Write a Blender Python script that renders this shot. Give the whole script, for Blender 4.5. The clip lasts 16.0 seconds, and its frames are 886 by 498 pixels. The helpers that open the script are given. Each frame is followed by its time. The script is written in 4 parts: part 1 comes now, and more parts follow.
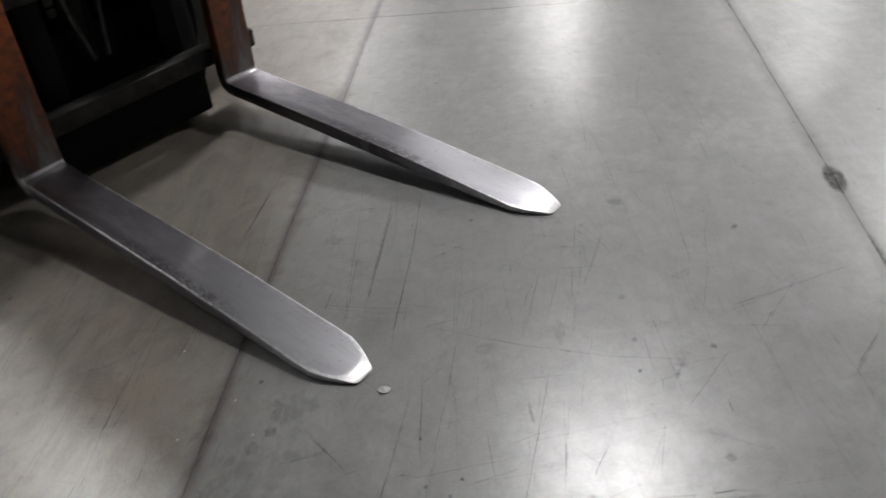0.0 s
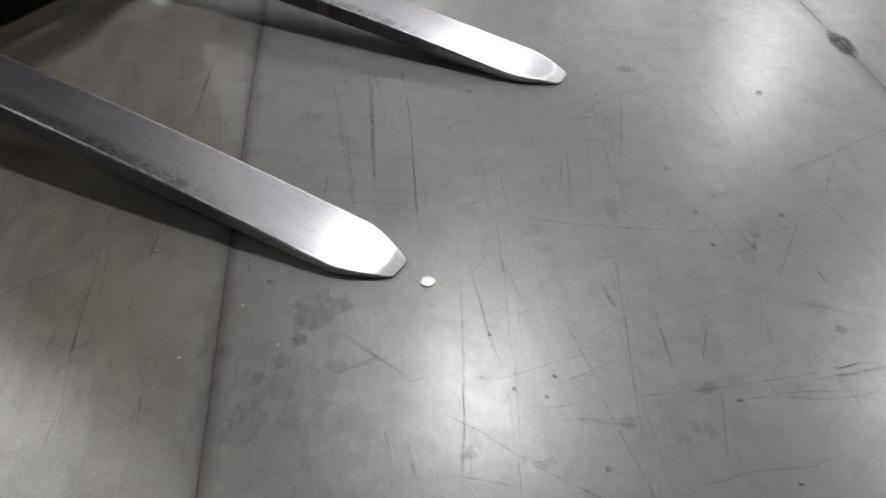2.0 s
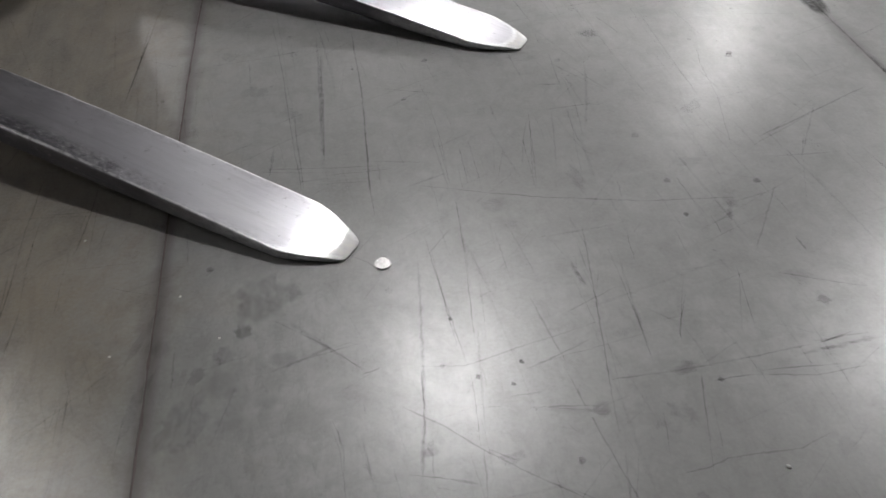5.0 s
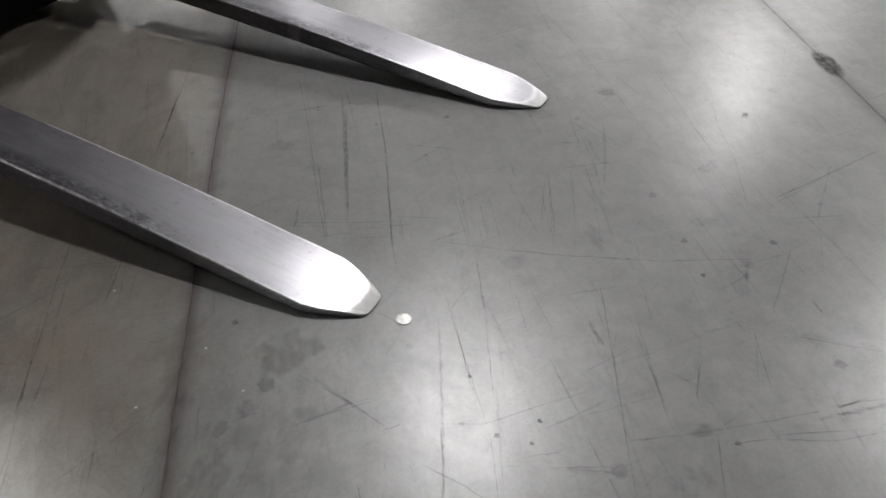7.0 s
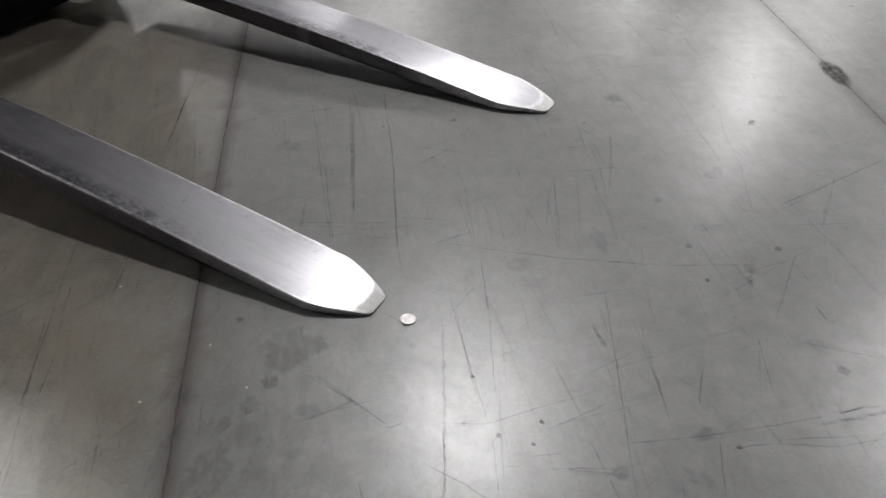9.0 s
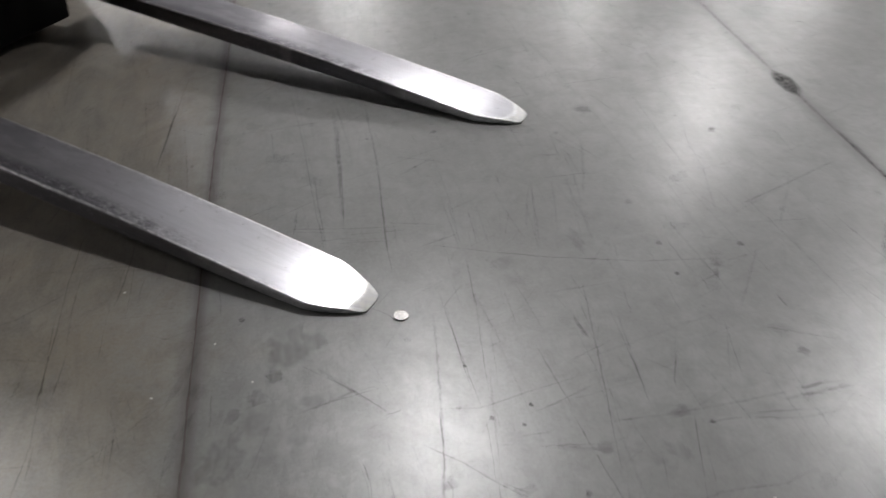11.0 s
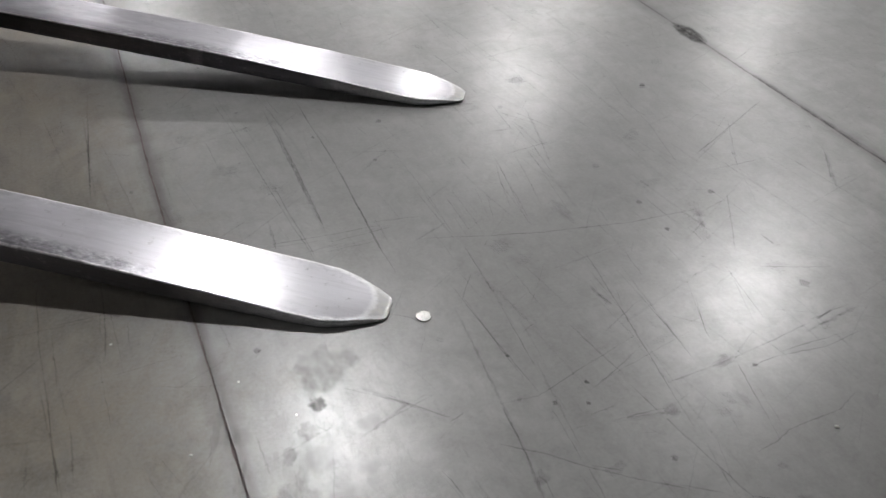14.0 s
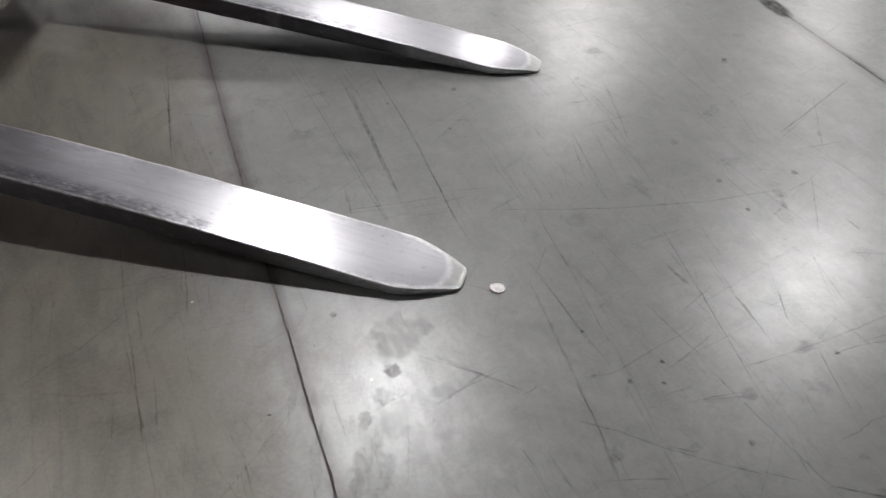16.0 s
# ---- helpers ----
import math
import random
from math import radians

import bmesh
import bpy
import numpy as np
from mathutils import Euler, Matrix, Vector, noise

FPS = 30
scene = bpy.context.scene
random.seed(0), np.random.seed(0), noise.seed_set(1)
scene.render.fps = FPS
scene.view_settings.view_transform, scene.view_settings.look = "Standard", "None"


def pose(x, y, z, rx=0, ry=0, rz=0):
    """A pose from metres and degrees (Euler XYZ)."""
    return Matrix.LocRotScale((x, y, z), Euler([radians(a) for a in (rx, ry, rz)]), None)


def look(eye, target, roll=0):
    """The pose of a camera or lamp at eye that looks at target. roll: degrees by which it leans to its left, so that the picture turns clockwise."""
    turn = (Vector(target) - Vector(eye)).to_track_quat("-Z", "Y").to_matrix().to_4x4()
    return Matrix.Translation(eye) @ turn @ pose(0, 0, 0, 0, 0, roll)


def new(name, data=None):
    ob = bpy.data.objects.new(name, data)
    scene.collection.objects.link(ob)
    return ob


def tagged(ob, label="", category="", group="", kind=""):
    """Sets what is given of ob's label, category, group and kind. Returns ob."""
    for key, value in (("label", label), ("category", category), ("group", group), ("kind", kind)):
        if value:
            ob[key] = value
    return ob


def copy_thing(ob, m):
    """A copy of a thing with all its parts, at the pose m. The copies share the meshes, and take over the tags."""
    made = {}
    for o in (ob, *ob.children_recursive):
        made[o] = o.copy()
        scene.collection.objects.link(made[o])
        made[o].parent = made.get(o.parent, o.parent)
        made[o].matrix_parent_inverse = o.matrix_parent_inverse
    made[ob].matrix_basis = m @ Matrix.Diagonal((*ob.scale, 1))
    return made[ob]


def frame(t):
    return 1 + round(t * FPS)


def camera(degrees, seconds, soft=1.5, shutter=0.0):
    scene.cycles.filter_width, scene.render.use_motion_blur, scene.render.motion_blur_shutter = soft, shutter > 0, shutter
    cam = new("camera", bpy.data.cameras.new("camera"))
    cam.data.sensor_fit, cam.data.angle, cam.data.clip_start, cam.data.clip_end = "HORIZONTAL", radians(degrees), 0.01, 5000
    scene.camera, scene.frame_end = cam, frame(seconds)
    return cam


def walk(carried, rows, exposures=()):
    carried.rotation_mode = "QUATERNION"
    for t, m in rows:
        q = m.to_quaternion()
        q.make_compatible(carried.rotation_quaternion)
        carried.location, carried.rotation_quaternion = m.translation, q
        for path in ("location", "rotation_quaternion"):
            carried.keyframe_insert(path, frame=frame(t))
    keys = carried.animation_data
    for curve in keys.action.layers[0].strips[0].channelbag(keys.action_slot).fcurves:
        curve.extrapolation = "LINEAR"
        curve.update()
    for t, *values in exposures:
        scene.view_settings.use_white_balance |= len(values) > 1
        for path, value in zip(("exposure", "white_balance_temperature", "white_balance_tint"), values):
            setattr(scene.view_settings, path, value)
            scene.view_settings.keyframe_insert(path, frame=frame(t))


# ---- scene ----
cam = camera(57.5, 16.0, soft=1.5, shutter=0.5)
PATH = [
    (0, (0.562, -1.165, 0.991), (0.32, 0.441, -0.176), -7.3),
    (0.5, (0.41, -1.112, 0.936), (0.353, 0.483, -0.27), -8.0),
    (1, (0.312, -1.055, 0.873), (0.372, 0.473, -0.415), -1.7),
    (1.5, (0.245, -1.034, 0.832), (0.364, 0.466, -0.485), -1.2),
    (2, (0.223, -1.026, 0.81), (0.375, 0.448, -0.533), -0.2),
    (2.5, (0.21, -1.009, 0.789), (0.382, 0.458, -0.56), 0.4),
    (3, (0.216, -0.986, 0.762), (0.395, 0.464, -0.604), -0.0),
    (3.2, (0.215, -0.978, 0.751), (0.412, 0.46, -0.625), 0.5),
    (5.5, (0.256, -0.966, 0.748), (0.474, 0.472, -0.625), -0.4),
    (6, (0.247, -0.962, 0.772), (0.461, 0.519, -0.555), -0.0),
    (6.5, (0.241, -0.969, 0.78), (0.429, 0.524, -0.537), -0.6),
    (7, (0.241, -0.968, 0.781), (0.434, 0.537, -0.522), -0.1),
    (7.5, (0.243, -0.971, 0.781), (0.431, 0.542, -0.514), 0.0),
    (8, (0.239, -0.97, 0.78), (0.424, 0.545, -0.512), 0.5),
    (8.5, (0.241, -0.974, 0.779), (0.422, 0.543, -0.511), 0.4),
    (10.8, (0.227, -1.018, 0.769), (0.427, 0.52, -0.493), 1.2),
    (11, (0.196, -1.048, 0.801), (0.468, 0.491, -0.447), 1.1),
    (11.5, (0.102, -1.134, 0.818), (0.531, 0.383, -0.412), -1.2),
    (12, (0.052, -1.049, 0.799), (0.575, 0.394, -0.483), -1.5),
    (12.5, (0.011, -0.957, 0.785), (0.626, 0.434, -0.513), 0.9),
    (13, (-0.016, -0.935, 0.785), (0.621, 0.455, -0.503), 0.7),
    (13.5, (-0.037, -0.928, 0.786), (0.629, 0.455, -0.496), 2.0),
    (14, (-0.035, -0.929, 0.782), (0.628, 0.457, -0.498), 2.1),
    (14.5, (-0.046, -0.925, 0.776), (0.608, 0.453, -0.517), 2.9),
    (15, (-0.057, -0.921, 0.773), (0.54, 0.457, -0.548), 2.4),
    (15.5, (-0.065, -0.916, 0.778), (0.485, 0.47, -0.555), 1.9),
    (16, (-0.067, -0.911, 0.782), (0.464, 0.474, -0.561), 1.4),
]
EXPOSURES = [(0, 0.12), (0.5, 0.16), (1, 0.10), (2, 0.02), (3.2, -0.05), (8.5, -0.06), (11.5, -0.08), (12, -0.06), (13, 0.0), (16, 0.0)]
walk(cam, [(t, look(e, g, r)) for t, e, g, r in PATH], EXPOSURES)

# ---- world: a closed, windowless hall; the lamps give all the light ----
world = bpy.data.worlds.new("world")
scene.world = world
world.use_nodes = True
world.node_tree.nodes["Background"].inputs[0].default_value = (0.02, 0.02, 0.02, 1)
world.node_tree.nodes["Background"].inputs[1].default_value = 0.2
LAMP_Z = 6.25
LAMP_POWER = 215.0


# ---- materials ----
class Nodes:
    """Short hand for building a node material."""

    def __init__(self, name):
        self.mat = bpy.data.materials.new(name)
        self.mat.use_nodes = True
        self.tree = self.mat.node_tree
        self.bsdf = self.tree.nodes["Principled BSDF"]
        self.out = self.tree.nodes["Material Output"]
        self.coord = self.tree.nodes.new("ShaderNodeTexCoord").outputs["Object"]

    def put(self, socket, value):
        if hasattr(value, "is_output"):
            self.tree.links.new(value, socket)
        elif hasattr(value, "__len__") and len(value) == 3 and socket.type == "RGBA":
            socket.default_value = (*value, 1)
        else:
            socket.default_value = value

    def set(self, **values):
        for key, value in values.items():
            self.put(self.bsdf.inputs[key.replace("_", " ")], value)
        return self

    def scaled(self, x, y, z, turn=0.0):
        node = self.tree.nodes.new("ShaderNodeMapping")
        node.inputs["Scale"].default_value = (x, y, z)
        node.inputs["Rotation"].default_value = (0, 0, turn)
        self.tree.links.new(self.coord, node.inputs["Vector"])
        return node.outputs[0]

    def noise(self, scale, detail=4.0, rough=0.55, vector=None, warp=0.0):
        node = self.tree.nodes.new("ShaderNodeTexNoise")
        node.inputs["Scale"].default_value = scale
        node.inputs["Detail"].default_value = detail
        node.inputs["Roughness"].default_value = rough
        node.inputs["Distortion"].default_value = warp
        self.tree.links.new(vector if vector is not None else self.coord, node.inputs["Vector"])
        return node.outputs["Fac"]

    def ramp(self, value, low, high, a=0.0, b=1.0):
        node = self.tree.nodes.new("ShaderNodeMapRange")
        self.put(node.inputs["Value"], value)
        for key, number in (("From Min", low), ("From Max", high), ("To Min", a), ("To Max", b)):
            node.inputs[key].default_value = number
        return node.outputs[0]

    def math(self, kind, a, b=0.0):
        node = self.tree.nodes.new("ShaderNodeMath")
        node.operation = kind
        self.put(node.inputs[0], a)
        self.put(node.inputs[1], b)
        return node.outputs[0]

    def mix(self, fac, a, b, blend="MIX"):
        node = self.tree.nodes.new("ShaderNodeMix")
        node.data_type, node.blend_type = "RGBA", blend
        self.put(node.inputs[0], fac)
        self.put(node.inputs[6], a)
        self.put(node.inputs[7], b)
        return node.outputs[2]

    def axis(self, index):
        node = self.tree.nodes.new("ShaderNodeSeparateXYZ")
        self.tree.links.new(self.coord, node.inputs[0])
        return node.outputs[index]

    def bump(self, height, strength, distance=0.002):
        node = self.tree.nodes.new("ShaderNodeBump")
        node.inputs["Strength"].default_value = strength
        node.inputs["Distance"].default_value = distance
        self.tree.links.new(height, node.inputs["Height"])
        self.tree.links.new(node.outputs[0], self.bsdf.inputs["Normal"])
        return self


def concrete_material():
    m = Nodes("polished_concrete")
    cloud = m.noise(1.1, 8, 0.62, warp=0.5)
    blotch = m.noise(6.0, 9, 0.68, warp=0.7)
    small = m.noise(24.0, 8, 0.7, warp=0.5)
    grain = m.noise(190.0, 4, 0.7)
    trowel = m.noise(1.0, 8, 0.66, m.scaled(6.5, 2.2, 1, 0.06), 0.8)
    across = m.noise(1.0, 8, 0.62, m.scaled(2.2, 9, 1, 0.3), 1.5)
    slant = m.noise(1.0, 9, 0.72, m.scaled(9, 5.5, 1, -0.5), 1.0)
    worn = m.noise(4.2, 7, 0.66, warp=1.4)
    x = m.axis(0)
    colour = m.mix(m.ramp(cloud, 0.35, 0.65), (0.338, 0.337, 0.332), (0.422, 0.421, 0.416))
    colour = m.mix(m.ramp(blotch, 0.42, 0.66, 0.0, 0.9), colour, (0.286, 0.282, 0.273))
    colour = m.mix(m.ramp(small, 0.44, 0.68, 0.0, 0.65), colour, (0.25, 0.246, 0.235))
    # the traffic side of the joint is browner and streaked
    side = m.ramp(m.math("ADD", x, m.ramp(blotch, 0.25, 0.75, -0.16, 0.16)), 0.08, -0.14)
    colour = m.mix(m.math("MULTIPLY", side, m.ramp(worn, 0.3, 0.7, 0.55, 0.97)), colour, (0.290, 0.237, 0.170))
    colour = m.mix(m.math("MULTIPLY", side, m.ramp(slant, 0.46, 0.64, 0.0, 0.7)), colour, (0.165, 0.146, 0.122))
    drag = m.noise(1.0, 8, 0.70, m.scaled(19, 4.2, 1, 0.11), 0.9)
    colour = m.mix(m.math("MULTIPLY", side, m.ramp(drag, 0.48, 0.68, 0.0, 0.42)), colour, (0.135, 0.115, 0.095))
    colour = m.mix(m.ramp(trowel, 0.45, 0.75, 0.0, 0.38), colour, (0.19, 0.187, 0.175))
    colour = m.mix(m.math("MULTIPLY", m.ramp(worn, 0.4, 0.65), m.ramp(across, 0.45, 0.75, 0.0, 0.35)), colour, (0.19, 0.187, 0.177))
    mottle = m.noise(1.0, 7, 0.7, m.scaled(48, 30, 1, 0.2), 0.8)
    colour = m.mix(m.ramp(mottle, 0.52, 0.66, 0.0, 0.30), colour, (0.225, 0.22, 0.212))
    colour = m.mix(m.ramp(grain, 0.3, 0.75, 0.0, 0.25), colour, (0.50, 0.50, 0.485))
    # grime that tyres press into both sides of the long joints
    for where, wide in ((0.0, 0.026), (1.2, 0.034)):
        off = m.math("ABSOLUTE", m.math("SUBTRACT", x, where))
        off = m.math("ADD", off, m.ramp(blotch, 0.3, 0.7, -0.010, 0.014))
        colour = m.mix(m.ramp(off, wide, 0.0, 0.0, 0.68), colour, (0.13, 0.115, 0.11))
    off = m.math("ADD", m.math("ABSOLUTE", x), m.ramp(small, 0.3, 0.7, -0.003, 0.003))
    colour = m.mix(m.ramp(off, 0.012, 0.001, 0.0, 0.78), colour, (0.130, 0.112, 0.109))
    wear = m.math("ADD", m.ramp(cloud, 0.25, 0.75), m.ramp(worn, 0.3, 0.7))
    wear = m.math("ADD", wear, m.ramp(trowel, 0.35, 0.8))
    y = m.axis(1)
    patch = m.math("MULTIPLY", m.ramp(m.math("ABSOLUTE", m.math("SUBTRACT", m.math("ADD", x, m.ramp(blotch, 0.3, 0.7, -0.06, 0.06)), 0.11)), 0.13, 0.05), m.ramp(y, -0.17, -0.24))
    flakes = m.noise(1.0, 9, 0.72, m.scaled(55, 24, 1, 0.08), 0.4)
    loss = m.math("MULTIPLY", patch, m.ramp(flakes, 0.50, 0.56))
    colour = m.mix(m.math("MULTIPLY", loss, 0.16), colour, (0.20, 0.197, 0.185))
    m.set(Base_Color=colour, Roughness=m.ramp(wear, 0.4, 2.6, 0.32, 0.44))
    m.set(Coat_Weight=m.math("MULTIPLY", m.ramp(wear, 0.7, 2.3, 0.62, 0.40), m.ramp(m.noise(13.0, 8, 0.7, warp=1.0), 0.38, 0.60, 1.05, 0.84)), Coat_Roughness=m.math("ADD", m.ramp(wear, 0.7, 2.3, 0.276, 0.290), m.math("MULTIPLY", side, 0.10)))
    coat = m.bsdf.inputs["Coat Weight"].links[0].from_socket
    m.set(Coat_Weight=m.math("MULTIPLY", coat, m.ramp(loss, 0, 1, 1.0, 0.7)))
    # fine drag lines and rubbed spots break up the gloss
    rubbed = m.noise(1.0, 9, 0.75, m.scaled(75, 20, 1, 0.07), 0.6)
    coat = m.bsdf.inputs["Coat Weight"].links[0].from_socket
    gloss = m.math("MULTIPLY", m.ramp(rubbed, 0.36, 0.62, 1.15, 0.72), m.ramp(side, 0, 1, 1.0, 0.58))     # tyres have dulled the traffic side
    m.set(Coat_Weight=m.math("MULTIPLY", coat, gloss))
    m.bsdf.inputs["IOR"].default_value = 1.5
    m.bsdf.inputs["Coat IOR"].default_value = 2.0
    height = m.math("ADD", m.math("MULTIPLY", m.noise(11.0, 5, 0.55), 0.10), m.math("MULTIPLY", grain, 0.05))
    height = m.math("ADD", height, m.math("MULTIPLY", small, 0.22))
    m.bump(height, 0.15, 0.003)
    m.tree.links.new(m.bsdf.inputs["Normal"].links[0].from_socket, m.bsdf.inputs["Coat Normal"])
    return m.mat


def steel_material():
    """Fork steel ground along its length: lamps smear across the blade; dull towards the heel, polished towards the tip."""
    m = Nodes("worn_fork_steel")
    brush = m.noise(1.0, 5, 0.7, m.scaled(2.2, 420, 420), 0.05)
    smear = m.noise(1.0, 5, 0.55, m.scaled(4.0, 14, 14), 0.2)
    patch = m.noise(1.0, 6, 0.62, m.scaled(11.0, 34, 34, 0.4), 0.4)
    rubs = m.noise(1.0, 8, 0.75, m.scaled(58, 120, 120), 0.3)
    streak = m.noise(1.0, 7, 0.7, m.scaled(3.0, 95, 95), 0.1)
    pits = m.noise(95.0, 5, 0.68)
    far, side = m.axis(0), m.axis(1)
    # dull, dark mill scale towards the heel, polished bright towards the tip
    bright = m.ramp(m.math("ADD", far, m.ramp(smear, 0.25, 0.75, -0.16, 0.16)), -0.72, -0.26)
    heel = m.ramp(far, -1.028, -1.046)
    bright = m.math("MAXIMUM", bright, heel)
    # upright sides of the blade: shade of the floor they mirror, put into the colour
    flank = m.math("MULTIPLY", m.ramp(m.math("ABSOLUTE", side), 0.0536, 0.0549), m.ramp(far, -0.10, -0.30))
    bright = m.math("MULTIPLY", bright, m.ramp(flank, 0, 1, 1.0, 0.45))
    colour = m.mix(bright, (0.42, 0.406, 0.443), (0.66, 0.652, 0.688))
    colour = m.mix(m.ramp(smear, 0.42, 0.66, 0.0, 0.36), colour, (0.36, 0.35, 0.38))
    colour = m.mix(m.ramp(patch, 0.46, 0.66, 0.0, 0.40), colour, (0.72, 0.71, 0.74))
    colour = m.mix(m.ramp(brush, 0.40, 0.75, 0.0, 0.14), colour, (0.34, 0.33, 0.35))
    # near-black tint that carries the sides' shade
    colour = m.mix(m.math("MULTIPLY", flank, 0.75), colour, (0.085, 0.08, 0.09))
    # bruises along the edges where pallets strike: dark dents and bright chips, worst on one flank's middle
    off = m.math("ADD", m.math("ABSOLUTE", side), m.ramp(smear, 0.3, 0.7, -0.010, 0.010))
    edge = m.math("MULTIPLY", m.ramp(off, 0.036, 0.050), m.ramp(flank, 0, 1, 1.0, 0.4))
    struck = m.math("MULTIPLY", m.ramp(m.math("ABSOLUTE", m.math("ADD", far, 0.50)), 0.24, 0.13), m.ramp(side, -0.022, -0.036))
    edge = m.math("MAXIMUM", m.math("MULTIPLY", edge, 0.3), m.math("MULTIPLY", struck, m.ramp(flank, 0, 1, 0.9, 0.2)))
    # dark greasy band by the edge; edge rubbed bright, lamp glint painted in
    band = m.math("MULTIPLY", m.ramp(m.math("ADD", side, m.ramp(streak, 0.3, 0.7, -0.012, 0.012)), -0.018, -0.040), m.ramp(far, -0.30, -0.55))
    colour = m.mix(m.math("MULTIPLY", band, m.ramp(streak, 0.38, 0.60, 0.30, 0.85)), colour, (0.21, 0.20, 0.22))
    colour = m.mix(m.ramp(streak, 0.52, 0.70, 0.0, 0.28), colour, (0.36, 0.35, 0.375))
    edge_glint = m.math("MULTIPLY", m.ramp(m.math("ABSOLUTE", side), 0.0496, 0.0520), m.ramp(flank, 0, 1, 1.0, 0.0))
    colour = m.mix(m.math("MULTIPLY", edge_glint, m.ramp(rubs, 0.35, 0.62, 1.0, 0.6)), colour, (0.90, 0.89, 0.90))
    colour = m.mix(m.math("MULTIPLY", edge, m.ramp(rubs, 0.46, 0.62, 0.0, 0.75)), colour, (0.13, 0.12, 0.135))
    chips = m.math("MULTIPLY", edge, m.ramp(rubs, 0.44, 0.36, 0.0, 0.8))
    colour = m.mix(chips, colour, (0.78, 0.775, 0.79))
    colour = m.mix(m.ramp(pits, 0.62, 0.74, 0.0, 0.5), colour, (0.15, 0.14, 0.145))
    # inner heel bend painted pale, to strengthen the lamp's glint there
    colour = m.mix(m.math("MULTIPLY", heel, 0.85), colour, (0.80, 0.79, 0.80))
    # the rim of the tip is scraped pale on the ground
    tip = m.math("ADD", m.math("ADD", far, m.math("MULTIPLY", m.math("MULTIPLY", side, side), 11.0)), m.ramp(rubs, 0.3, 0.7, -0.004, 0.004))
    nose = m.ramp(tip, -0.025, -0.018)
    colour = m.mix(m.math("MULTIPLY", nose, m.ramp(pits, 0.35, 0.6, 0.95, 0.4)), colour, (0.72, 0.715, 0.68))
    lip = m.ramp(m.math("ABSOLUTE", m.math("ADD", tip, 0.024)), 0.0075, 0.002)
    wide = m.math("ADD", m.ramp(far, -0.004, -0.055, 0.0235, 0.047), m.ramp(far, -0.055, -0.088, 0.0, 0.00825))
    rim = m.math("ADD", m.math("SUBTRACT", wide, m.math("ABSOLUTE", side)), m.ramp(rubs, 0.3, 0.7, -0.0015, 0.0015))
    lip = m.math("MAXIMUM", lip, m.math("MULTIPLY", m.ramp(rim, 0.0100, 0.0050), m.ramp(far, -0.115, -0.085)))
    lip = m.math("MULTIPLY", lip, m.ramp(rubs, 0.40, 0.62, 1.0, 0.25))
    colour = m.mix(m.math("MULTIPLY", lip, 0.9), colour, (0.93, 0.93, 0.94))
    height = m.math("ADD", m.math("MULTIPLY", brush, 0.35), m.math("MULTIPLY", pits, 0.8))
    height = m.math("ADD", height, m.math("MULTIPLY", smear, 0.5))
    height = m.math("ADD", height, m.math("MULTIPLY", edge, m.math("MULTIPLY", rubs, 2.2)))
    height = m.math("ADD", height, m.math("MULTIPLY", nose, m.math("MULTIPLY", rubs, 1.5)))
    m.bump(height, 0.10, 0.001)
    across = m.tree.nodes.new("ShaderNodeVectorTransform")
    across.vector_type, across.convert_from, across.convert_to = "VECTOR", "OBJECT", "WORLD"
    across.inputs[0].default_value = (0, 1, 0)
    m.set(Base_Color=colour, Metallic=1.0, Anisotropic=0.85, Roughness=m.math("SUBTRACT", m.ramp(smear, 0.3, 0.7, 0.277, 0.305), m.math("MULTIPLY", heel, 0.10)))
    m.put(m.bsdf.inputs["Tangent"], across.outputs[0])
    dull = m.tree.nodes.new("ShaderNodeBsdfPrincipled")
    m.put(dull.inputs["Base Color"], colour)
    dull.inputs["Metallic"].default_value = 1.0
    dull.inputs["Anisotropic"].default_value = 0.4
    m.put(dull.inputs["Tangent"], across.outputs[0])
    m.put(dull.inputs["Roughness"], m.math("ADD", m.ramp(smear, 0.3, 0.7, 0.44, 0.58), m.math("MULTIPLY", nose, 0.12)))
    m.tree.links.new(m.bsdf.inputs["Normal"].links[0].from_socket, dull.inputs["Normal"])
    both = m.tree.nodes.new("ShaderNodeMixShader")
    share = m.math("ADD", m.ramp(bright, 0, 1, 0.62, 0.36), m.ramp(patch, 0.36, 0.62, 0.08, -0.08))
    m.put(both.inputs[0], m.math("MAXIMUM", share, m.math("MAXIMUM", m.math("MULTIPLY", nose, 0.8), m.math("MAXIMUM", m.math("MULTIPLY", lip, 0.9), m.math("MULTIPLY", edge_glint, 0.8)))))
    m.tree.links.new(m.bsdf.outputs[0], both.inputs[1])
    m.tree.links.new(dull.outputs[0], both.inputs[2])
    m.tree.links.new(both.outputs[0], m.out.inputs["Surface"])
    return m.mat


